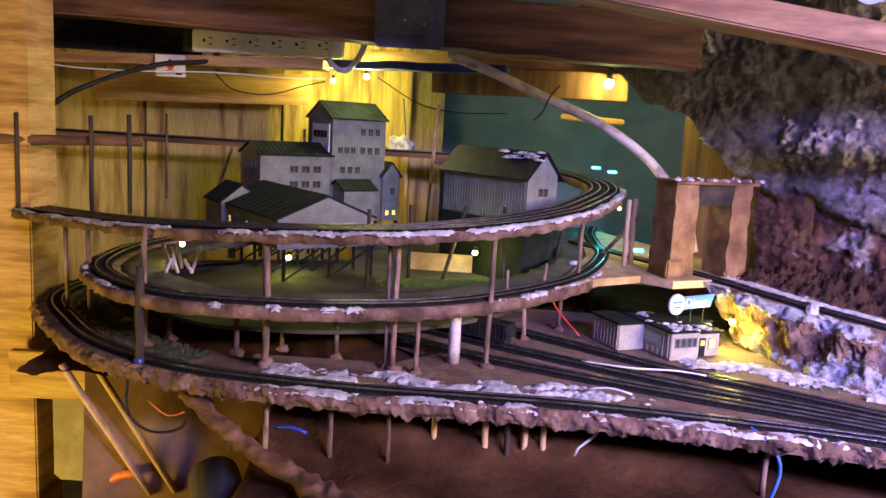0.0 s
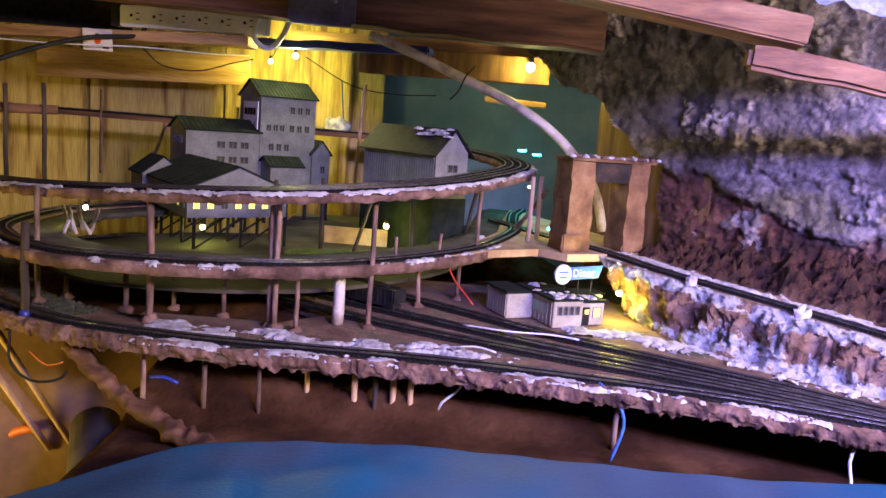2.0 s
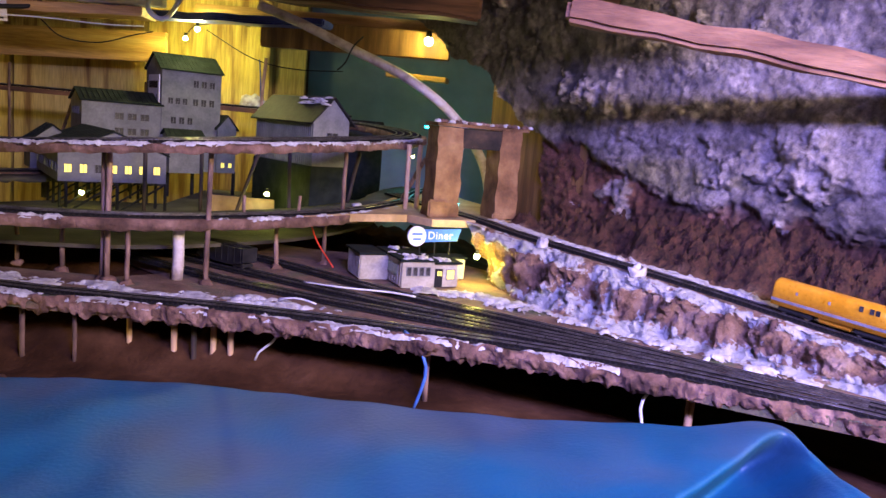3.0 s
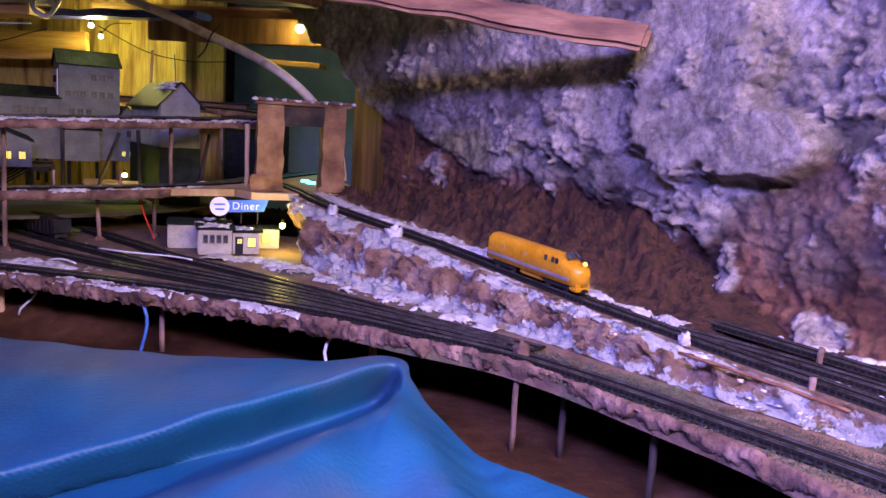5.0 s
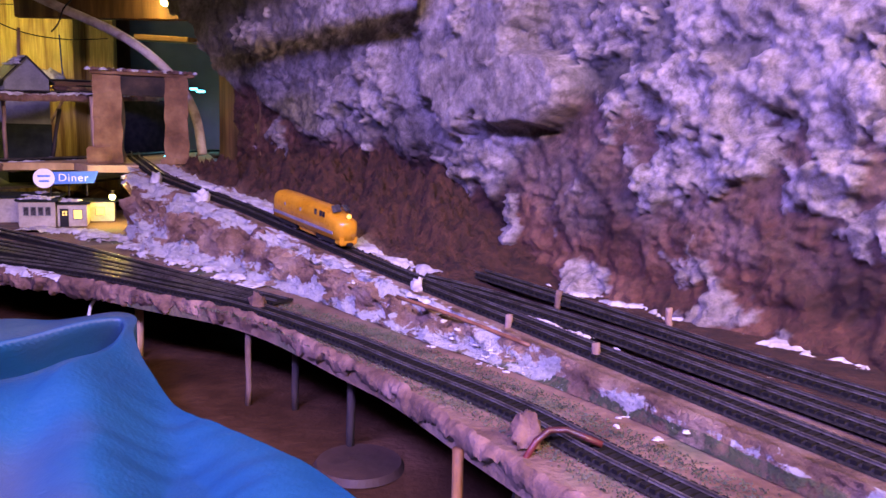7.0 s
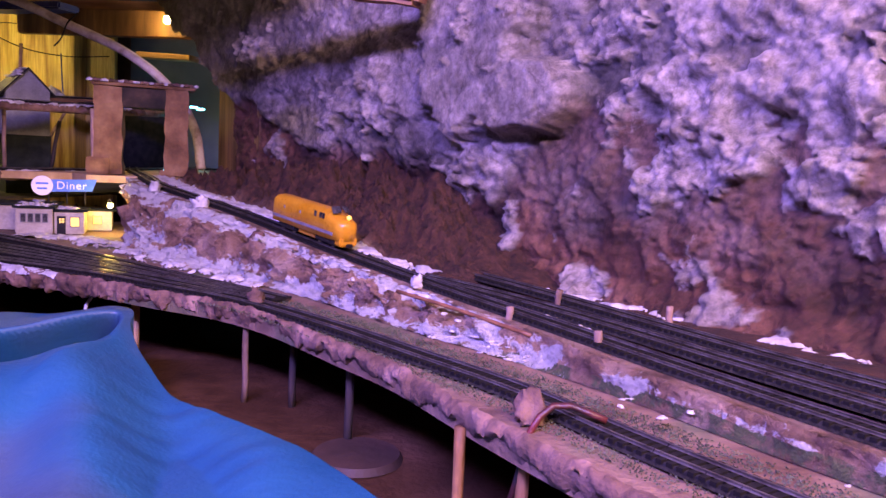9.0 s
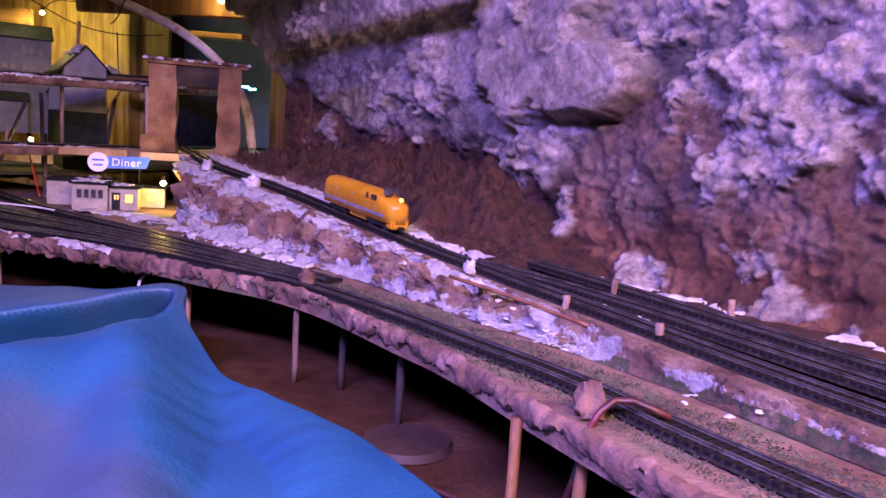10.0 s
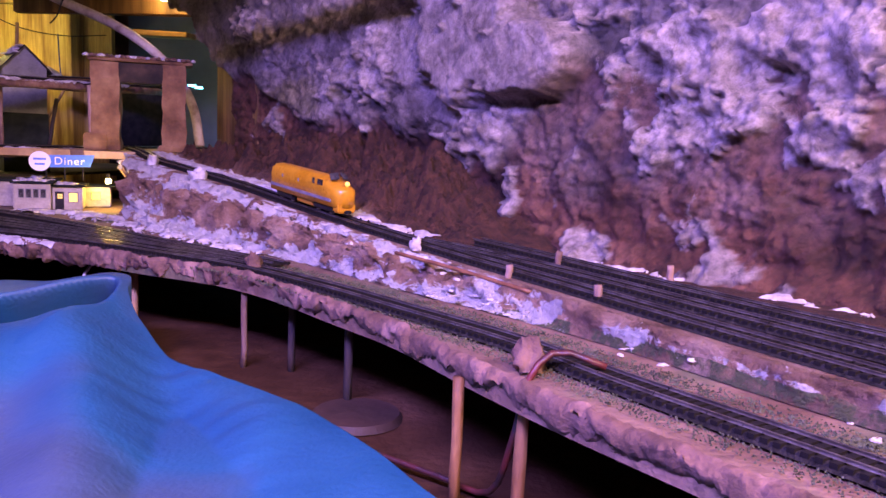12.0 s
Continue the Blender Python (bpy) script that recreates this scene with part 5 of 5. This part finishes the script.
def tufts(name, spots, mat, seed, count, h=0.004):
    random.seed(seed)
    verts, faces = [], []
    for _ in range(count):
        x, y, r, z = random.choice(spots)
        a, d = random.uniform(0, 6.3), r * math.sqrt(random.random())
        p = Vector((x + d * math.cos(a), y + d * math.sin(a), z))
        for _ in range(3):
            b = random.uniform(0, 6.3)
            w = Vector((math.cos(b), math.sin(b), 0)) * 0.0008
            lean = Vector((random.uniform(-1, 1), random.uniform(-1, 1), 0)) * h * 0.5
            n = len(verts)
            verts += [p - w, p + w, p + lean + Vector((0, 0, h * random.uniform(0.6, 1.3)))]
            faces.append((n, n + 1, n + 2))
    me = bpy.data.meshes.new(name)
    me.from_pydata(verts, [], faces)
    me.materials.append(mat)
    tagged(new(name, me), "short green flock grass on the deck", "grass", kind="stuff")


tufts("grass_verge", [(p.x + s.x * d, p.y + s.y * d, 0.022, 0.994) for p, s in list(zip(OUTER, sides_of(OUTER)))[40:190:6] for d in (0.045, 0.062)], GRASS, 31, 7000)
tufts("grass_right", [(p.x + s.x * d, p.y + s.y * d, 0.012, 0.995) for p, s in list(zip(OUTER, sides_of(OUTER))) if p.x > 0.85 and p.y < 1 for d in (0.032, 0.042, -0.026)], GRASS, 32, 9000, 0.0011)
# flock under and inside the loop, its light painted by the brighter colour
tufts("grass_lit", [(-0.16 + 0.03 * k, 1.52 - 0.012 * k, 0.03, 0.995) for k in range(6)], LIT_GRASS, 33, 3000, 0.006)
tufts("grass_inside_loop", [(-0.14 + 0.04 * k, 1.56 + 0.01 * k, 0.05, 1.041) for k in range(5)], LIT_GRASS, 34, 3000, 0.004)


# ---- gully inside the outer loop ----
def gully():
    rows = []
    for j in range(34):
        row = []
        for i in range(90):
            x = -0.70 + 0.72 * i / 89
            y = 1.20 + 0.42 * j / 33
            q = Vector((x, y, 0))
            z = 0.945 + 0.045 * smooth(0.18, 0.5, j / 33) + 0.012 * noise.fractal(q * 14, 0.8, 2, 5)
            row.append(Vector((x, y, z)))
        rows.append(row)
    return sheet(rows)


solo("ground_gully", gully(), EARTH, "brown lumpy gully floor inside the outer loop", "ground", kind="structure", smooth=True)


# ---- tarp ----
def tarp():
    edge = curve([(-0.50, 0.55, 0.87), (-0.30, 0.74, 0.91), (-0.12, 0.845, 0.942), (0.10, 0.868, 0.950), (0.30, 0.853, 0.953), (0.50, 0.832, 0.960), (0.66, 0.820, 0.972), (0.762, 0.812, 0.986),
                  (0.785, 0.775, 0.976), (0.815, 0.740, 0.955), (0.875, 0.685, 0.938), (0.955, 0.640, 0.928), (1.035, 0.588, 0.922), (1.11, 0.510, 0.916), (1.22, 0.37, 0.912), (1.32, 0.18, 0.91)], 0.004)
    rows = []
    for k, e in enumerate(edge):
        u = k / (len(edge) - 1)
        f = Vector((-0.55 + 2.0 * u, -0.35, 0.80))
        row = []
        west = 1 - smooth(0.74, 0.79, e.x)
        for j in range(210):
            v = (j / 209) ** 1.3
            q = e.lerp(f, v)
            q.z = e.z + (0.925 - e.z) * smooth(0.0, 0.9, v) + 0.012 * smooth(0.1, 0.5, v) * math.sin(e.x * 4 + 1)
            # a pocket that hangs in below the west edge, and the ridge that runs out from the corner
            depth = 0.015 + 1.0 * max(0.0, 0.765 - e.x)
            pocket = smooth(depth, depth + 0.035, v) * (1 - smooth(depth + 0.04, depth + 0.19, v)) * west * smooth(0.36, 0.52, e.x)
            q.z -= 0.055 * pocket
            q.y += 0.085 * pocket
            q.z += 0.003 * smooth(0, depth, v) * (1 - smooth(depth, depth + 0.03, v)) * west * smooth(0.36, 0.52, e.x)
            q.z -= 0.022 * (1 - west) * smooth(0.02, 0.20, v) * (1 - smooth(0.25, 0.5, v))
            # a sharp valley that falls from the corner towards the aisle, with a ridge on either side
            along, off = 0.47 * (q.x - 0.785) - 0.88 * (q.y - 0.78), 0.88 * (q.x - 0.785) + 0.47 * (q.y - 0.78)
            off += 0.02 * noise.noise(Vector((along * 6, 3, 1)))
            fall = smooth(0.03, 0.15, along)
            q.z += fall * (0.026 * math.exp(-((off + 0.050) / 0.038) ** 2) - 0.012 * math.exp(-((off - 0.020) / 0.026) ** 2) + 0.006 * smooth(0.2, 0.3, along) * math.exp(-((off - 0.085) / 0.035) ** 2))
            q.z += 0.0025 * noise.noise(Vector((along * 60, off * 14, 8))) * fall * math.exp(-((off - 0.02) / 0.07) ** 2)
            q.z += 0.010 * noise.noise(Vector((q.x * 5, q.y * 5, 2))) * smooth(0, 0.1, v) + 0.004 * noise.noise(Vector((q.x * 17, q.y * 11, 5)))
            if v > 0.01:
                q.z = max(q.z, 0.912)
            q.z -= 0.9 * max(0.0, 0.02 - q.y)
            row.append(q)
        rows.append(row)
    bm = sheet(rows)
    es = [e for e in bm.edges if e.is_boundary]
    r = bmesh.ops.extrude_edge_only(bm, edges=es)
    for v in r["geom"]:
        if isinstance(v, bmesh.types.BMVert):
            v.co.z -= 0.05
    return bm


solo("tarp", tarp(), TARP, "crumpled blue tarp draped in front of the layout", "tarp", smooth=True)

# ---- things on the back wall and overhead ----
solo("shelf_board", beam((-1.30, 1.90, 1.447), (-0.36, 1.90, 1.472), 0.09, 0.022, 0.002, 0.003, 20), PINE_X, "splintered pale board under the power strip", "board")
solo("wall_board", beam((-1.10, 2.33, 1.408), (-0.48, 2.33, 1.428), 0.02, 0.085, 0.002), PINE_X, "horizontal yellow pine board", "board")
solo("lamp_board", beam((-0.12, 2.01, 1.462), (0.352, 1.995, 1.464), 0.03, 0.066, 0.002), BROWNPLY, "brown board carrying a bulb", "board")
solo("upper_board", beam((-0.30, 2.05, 1.510), (0.42, 2.03, 1.512), 0.03, 0.028, 0.002), PINE_X, "pine batten above the bulb", "board")
solo("small_board", beam((0.20, 2.02, 1.388), (0.352, 2.0, 1.382), 0.05, 0.014, 0.002), PINE_X, "short pine scrap fixed to the backdrop", "board")
solo("adapter_box", boxed(-1.15, 1.93, 1.480, -0.66, 1.95, 1.56), BLACK, "black adapter box behind the beam", "box")


def power_strip():
    t = thing("power_strip", between((-0.66, 1.875, 1.508), (-0.33, 1.885, 1.512)), "white metal power strip with a row of outlets", "power strip")
    b = part("body", boxed(0, -0.018, -0.024, 0.34, 0.018, 0.024, 0.003), WHITE, t)
    part("end_cap", boxed(-0.02, -0.02, -0.026, -0.0005, 0.02, 0.026, 0.002), BLACK, t)
    for k in range(6):
        x = 0.035 + 0.052 * k
        o = part("outlet", boxed(x - 0.017, -0.0195, -0.014, x + 0.017, -0.0181, 0.014, 0.0005), WHITE, t)
        part("slot", boxed(x + 0.004, -0.0202, -0.008, x + 0.012, -0.0196, -0.0055), BLACK, o)
        part("slot", boxed(x + 0.004, -0.0202, 0.0055, x + 0.012, -0.0196, 0.008), BLACK, o)
        g = bmesh.new()
        bmesh.ops.create_cone(g, cap_ends=True, segments=12, radius1=0.0035, radius2=0.0035, depth=0.0006)
        bmesh.ops.transform(g, matrix=pose(x - 0.007, -0.0199, 0.001, 90), verts=g.verts)
        part("ground_hole", g, BLACK, o)


power_strip()


def tag():
    t = thing("warning_tag", pose(-0.735, 1.842, 1.424, 8, 0, 4), "small paper warning tag with a red disc", "tag")
    p = part("paper", boxed(0, 0, 0, 0.066, 0.0008, 0.048), PAPER, t)
    d = bmesh.new()
    bmesh.ops.create_cone(d, cap_ends=True, segments=20, radius1=0.0075, radius2=0.0075, depth=0.0006)
    bmesh.ops.transform(d, matrix=pose(0.033, -0.0004, 0.022, 90), verts=d.verts)
    part("red_disc", d, RED, p)
    for x0, x1, z in ((0.022, 0.044, 0.010), (0.044, 0.058, 0.005), (0.029, 0.037, 0.034)):
        part("print_bar", boxed(x0, -0.0006, z, x1, -0.0001, z + 0.004), BLACK, p)


tag()


def bracket():
    t = thing("beam_bracket", pose(-0.145, 1.628, 1.56, 0, 0, -1), "grey steel plate bolted over the dark beam", "bracket")
    part("plate", boxed(-0.075, -0.006, -0.065, 0.060, 0.0, 0.07, 0.006), GREYMETAL, t)
    part("pad", boxed(-0.035, -0.012, -0.040, 0.040, -0.0061, 0.055, 0.003), GREYMETAL, t, "raised dark pad")
    for x, z in ((-0.020, 0.03), (0.022, 0.026), (-0.018, -0.012), (0.020, -0.018)):
        b = bmesh.new()
        bmesh.ops.create_uvsphere(b, u_segments=10, v_segments=6, radius=0.0045)
        bmesh.ops.transform(b, matrix=pose(x, -0.0125, z), verts=b.verts)
        part("bolt", b, RAIL, t)


bracket()


def cable(name, pts, r, mat, label, step=0.012, sides=7):
    return solo(name, tube(bmesh.new(), curve(pts, step), r, sides), mat, label, "cable", smooth=True)


cable("conduit", [(-0.075, 1.80, 1.502), (0.02, 1.80, 1.470), (0.12, 1.80, 1.430), (0.25, 1.80, 1.378), (0.345, 1.79, 1.322), (0.41, 1.78, 1.26), (0.455, 1.76, 1.19), (0.478, 1.74, 1.10)], 0.0105, CONDUIT, "dusty pale flexible conduit arching down", sides=12)
cable("black_power_cord", [(-1.25, 1.55, 1.20), (-0.95, 1.6, 1.285), (-0.82, 1.65, 1.38), (-0.72, 1.80, 1.445), (-0.62, 1.86, 1.465), (-0.60, 1.87, 1.50)], 0.0055, BLACK, "thick black power cord")
cable("twisted_white_wire", [(-1.1, 1.75, 1.47), (-0.95, 1.78, 1.435), (-0.80, 1.80, 1.43), (-0.60, 1.83, 1.438), (-0.45, 1.85, 1.436), (-0.35, 1.86, 1.44)], 0.0016, WHITE, "thin twisted white wire")
cable("black_loop_wire", [(-0.62, 1.9, 1.44), (-0.58, 1.92, 1.405), (-0.50, 1.94, 1.40), (-0.42, 1.95, 1.425), (-0.36, 1.95, 1.44)], 0.0016, BLACK, "thin sagging black wire")
cable("thin_dark_wire", [(-0.25, 1.98, 1.455), (-0.15, 2.05, 1.40), (-0.05, 2.1, 1.385), (0.08, 2.1, 1.39)], 0.0014, BLACK, "thin sagging dark wire")
cable("hanging_cord", [(0.165, 1.78, 1.45), (0.145, 1.77, 1.425), (0.13, 1.77, 1.39), (0.105, 1.77, 1.365)], 0.0018, BLACK, "thin black cord tied to the conduit")
cable("white_plug_cord", [(-0.335, 1.86, 1.53), (-0.345, 1.85, 1.48), (-0.31, 1.85, 1.458), (-0.28, 1.85, 1.49), (-0.26, 1.85, 1.54)], 0.006, WHITE, "looped white cord at the power strip")
solo("blue_sheet_scrap", beam((-0.45, 1.99, 1.478), (0.06, 1.93, 1.486), 0.08, 0.018, 0.004, 0.004, 14), BLUEPLASTIC, "scrap of dark blue plastic sheet under the beam", "plastic sheet")
cable("grey_wire_up", [(-0.215, 2.36, 1.42), (-0.205, 2.35, 1.33), (-0.20, 2.35, 1.27)], 0.002, BLUEPLASTIC, "thin blue wire hanging by the corner board")
cable("pale_yard_wire", [(0.17, 1.235, 1.004), (0.24, 1.205, 1.007), (0.31, 1.215, 1.004), (0.36, 1.20, 1.003)], 0.0016, WHITE, "thin white feeder wire lying over the yard")
cable("white_yard_wire", [(0.16, 1.105, 1.004), (0.19, 1.10, 1.008), (0.225, 1.085, 1.004)], 0.0015, WHITE, "short white feeder wire at the yard")
cable("blue_feeder_wire", [(0.35, 1.01, 0.998), (0.37, 0.99, 0.985), (0.383, 0.985, 0.955), (0.375, 0.985, 0.915), (0.37, 0.985, 0.9)], 0.0024, material("blue_wire", [(0.05, 0.12, 0.40), (0.08, 0.2, 0.5)], 30, 0.4), "blue feeder wire hanging from the deck edge")
cable("white_hanging_wire", [(0.665, 0.935, 0.98), (0.650, 0.93, 0.955), (0.655, 0.93, 0.925), (0.66, 0.93, 0.90)], 0.0022, WHITE, "short white wire hanging below the deck")
cable("white_wire_pair", [(0.155, 1.06, 0.978), (0.17, 1.06, 0.96), (0.145, 1.06, 0.935), (0.14, 1.06, 0.92)], 0.0018, WHITE, "white wire ends hanging below the deck")
cable("dark_red_cord", [(1.235, 0.50, 1.003), (1.205, 0.505, 1.010), (1.187, 0.495, 0.995), (1.178, 0.50, 0.95), (1.165, 0.52, 0.905), (1.13, 0.545, 0.902), (1.07, 0.58, 0.903), (1.02, 0.60, 0.901)], 0.0023, material("dark_red_wire", [(0.02, 0.012, 0.012), (0.12, 0.02, 0.018)], 30, 0.45), "black and red cord hanging from the deck to the shelf")
cable("red_wire", [(0.13, 1.45, 1.085), (0.15, 1.44, 1.04), (0.19, 1.40, 1.0)], 0.0016, RED, "thin red wire under the lower ledge")
cable("copper_trim", [(1.2335, 0.6315, 1.014), (1.2935, 0.5585, 1.012), (1.345, 0.495, 1.011)], 0.0018, RUSTWIRE, "rusty rod along the embankment edge")
cable("rust_rod", [(1.06, 0.775, 1.030), (1.12, 0.735, 1.024), (1.2, 0.665, 1.016)], 0.0020, RUSTWIRE, "rusty rod beside the main line")
dish = bmesh.new()
bmesh.ops.create_cone(dish, cap_ends=True, segments=40, radius1=0.042, radius2=0.038, depth=0.006)
bmesh.ops.transform(dish, matrix=pose(1.045, 0.668, 0.899), verts=dish.verts)
solo("round_lid", dish, material("brown_lid", [(0.03, 0.016, 0.010), (0.06, 0.03, 0.018)], 20, 0.7), "brown round lid lying on the earth shelf", "lid")


def bulb(x, y, z, r, mat, label):
    t = thing("light_bulb", pose(x, y, z), label, "bulb", "small lamps")
    g = bmesh.new()
    bmesh.ops.create_uvsphere(g, u_segments=14, v_segments=10, radius=r)
    o = part("glass", g, mat, t, smooth=True)
    o.visible_shadow = False
    part("socket", tube(bmesh.new(), [(0, 0, r * 0.7), (0, 0, r * 2.2)], r * 0.6, 8), BLACK, t)


for k, (x, y, z, power, colour) in enumerate(BULBS):
    bulb(x, y, z, (0.007, 0.007, 0.011, 0.0055, 0.0055, 0.0045, 0.0055, 0.003)[k], BULB if k < 3 else BULB_SMALL, "glowing warm bulb on a thin wire" if k < 3 else "tiny glowing yellow bulb of the layout")
for x, y, z in ((0.30, 2.10, 1.262), (0.335, 2.06, 1.255), (0.36, 1.80, 1.0968), (0.385, 1.76, 1.0968)):
    solo("cyan_led", boxed(x, y, z, x + 0.022, y + 0.002, z + 0.006, 0.001, m=None), CYAN, "small glowing cyan light strip", "light strip", "cyan lights")

for x, y, z in ((-0.407, 2.273, 1.468), (-0.28, 2.0, 1.470)):
    cable("bulb_wire", [(x, y, z - 0.006), (x + 0.01, y + 0.05, z + 0.03), (x + 0.005, 2.458, z + 0.05)], 0.0014, BLACK, "thin wire from the wall holding a small bulb")
# crystals, sticks and clutter inside the lower loop
random.seed(41)
for k in range(7):
    x, y = -0.47 + random.uniform(-0.04, 0.04), 1.30 + random.uniform(-0.03, 0.03)
    stick((x, y, 1.093), (x + random.uniform(-0.02, 0.02), y, 1.093 + random.uniform(0.02, 0.045)), 0.003, CONDUIT, "pale broken twig standing inside the loop", "twig")
solo("yellow_wall_panel", boxed(-0.14, 1.72, 1.0405, 0.0, 1.726, 1.078, 0.001), TAN, "low yellowish lit wall inside the loop", "low wall")
solo("small_lump", blob(bmesh.new(), (0.20, 1.60, 1.094), 0.012, 0.01, 0.007, 0.4, 2), SNOW, "pale stone beside the lower loop", "stone", smooth=True)
for a, b in (((-0.06, 1.62, 1.039), (-0.02, 1.66, 1.19)), ((0.06, 1.60, 1.039), (0.055, 1.60, 1.2)), ((0.17, 1.66, 1.093), (0.19, 1.66, 1.2)), ((-0.20, 1.50, 1.039), (-0.20, 1.50, 1.19)), ((-0.13, 1.62, 1.039), (-0.13, 1.62, 1.19))):
    stick(a, b, 0.0042, STICK_DARK, "dark prop standing inside the loop", "prop")
solo("corner_crystal", blob(bmesh.new(), (-0.21, 2.30, 1.275), 0.035, 0.025, 0.03, 0.9, 3, 30), SNOW, "crumpled white lump at the corner board", "lump", smooth=True)

# ---- below the deck at the west end ----
slab = bmesh.new()
box(slab, -0.20, -0.01, -0.28, 0.30, 0.01, 0.20, 0.003, m=pose(-0.44, 1.33, 0.77, -14, 0, 18))
solo("sloping_board", slab, material("smooth_brown_board", [(0.13, 0.07, 0.04), (0.22, 0.125, 0.07), (0.30, 0.19, 0.12)], 7, 0.6, 0.2, 60), "smooth brown sloping board below the deck", "board")
for dx in (0.0, 0.045):
    stick((-0.632 + dx, 1.205 + dx * 0.3, 0.955), (-0.520 + dx * 0.8, 1.275 + dx * 0.3, 0.715), 0.0055, STICK_PALE, "pale square stick leaning below the deck", "leaning_stick")
log = tube(bmesh.new(), curve([(-0.40, 1.10, 0.965), (-0.30, 1.03, 0.925), (-0.20, 0.965, 0.905), (-0.08, 0.88, 0.895)], 0.004), 0.011, 12, 0.017, 0.6)
solo("rotten_log", log, OLD_BEAM, "rotten brown log at the edge of the shelf", "log", smooth=True)
stick((-0.375, 1.10, 0.968), (-0.335, 1.085, 0.89), 0.005, STICK, "peeling twig leaning on the log", "leaning_stick")
pipe = tube(bmesh.new(), [(-0.36, 1.10, 0.842), (-0.30, 0.98, 0.80), (-0.22, 0.80, 0.74)], 0.035, 18, 0.05)
solo("grey_duct", pipe, GREYMETAL, "grey rubber duct end below the shelf", "duct", smooth=True)
solo("foam_block", boxed(-0.82, 1.52, 0.60, -0.50, 1.60, 0.79, 0.01), material("dirty_foam", [(0.30, 0.25, 0.20), (0.45, 0.39, 0.33)], 8, 0.8), "dirty white insulation behind the post", "insulation")
solo("cross_plank", beam((-0.86, 1.46, 0.845), (-0.50, 1.46, 0.845), 0.02, 0.09, 0.002), PINE_X, "pine plank below the deck", "board")
cable("extension_cable", [(-0.62, 1.30, 0.62), (-0.61, 1.28, 0.70), (-0.575, 1.27, 0.745), (-0.53, 1.27, 0.755)], 0.008, ORANGE, "orange extension cord below the deck", sides=10)
cable("wire_loop", [(-0.472, 1.075, 0.985), (-0.47, 1.07, 0.94), (-0.44, 1.07, 0.915), (-0.40, 1.07, 0.92), (-0.385, 1.07, 0.94)], 0.002, BLACK, "thin black wire looping below the edge")
cable("orange_thin_wire", [(-0.44, 1.065, 0.96), (-0.41, 1.055, 0.945), (-0.385, 1.055, 0.952)], 0.0010, ORANGE, "thin orange wire at the deck edge")
solo("blue_wire_scrap", tube(bmesh.new(), curve([(-0.26, 1.04, 0.945), (-0.235, 1.03, 0.95), (-0.215, 1.03, 0.943)], 0.006), 0.0026, 8), BLUEPLASTIC, "scrap of blue wire on the shelf", "scrap", smooth=True)

# blue-lit sheet above the light beam
rows = []
for i in range(110):
    row = []
    for j in range(34):
        x, y = -0.1 + 0.92 * i / 109, 1.215 - 0.12 * j / 33
        p = Vector((x, y - 0.129 * (x + 0.22) / 0.832, 1.652 - 0.161 * (x + 0.22) + 0.24 * j / 33))
        row.append(p + Vector((0, -0.6, 0.5)) * 0.022 * noise.fractal(p * 16, 0.7, 2, 6))
    rows.append(row)
solo("ceiling_foam", sheet(rows), material("blue_grey_foam", [(0.25, 0.28, 0.40), (0.42, 0.46, 0.62)], 30, 0.85, 0.8, 120), "lumpy foam sheet above the beam", "ceiling", kind="structure", smooth=True)
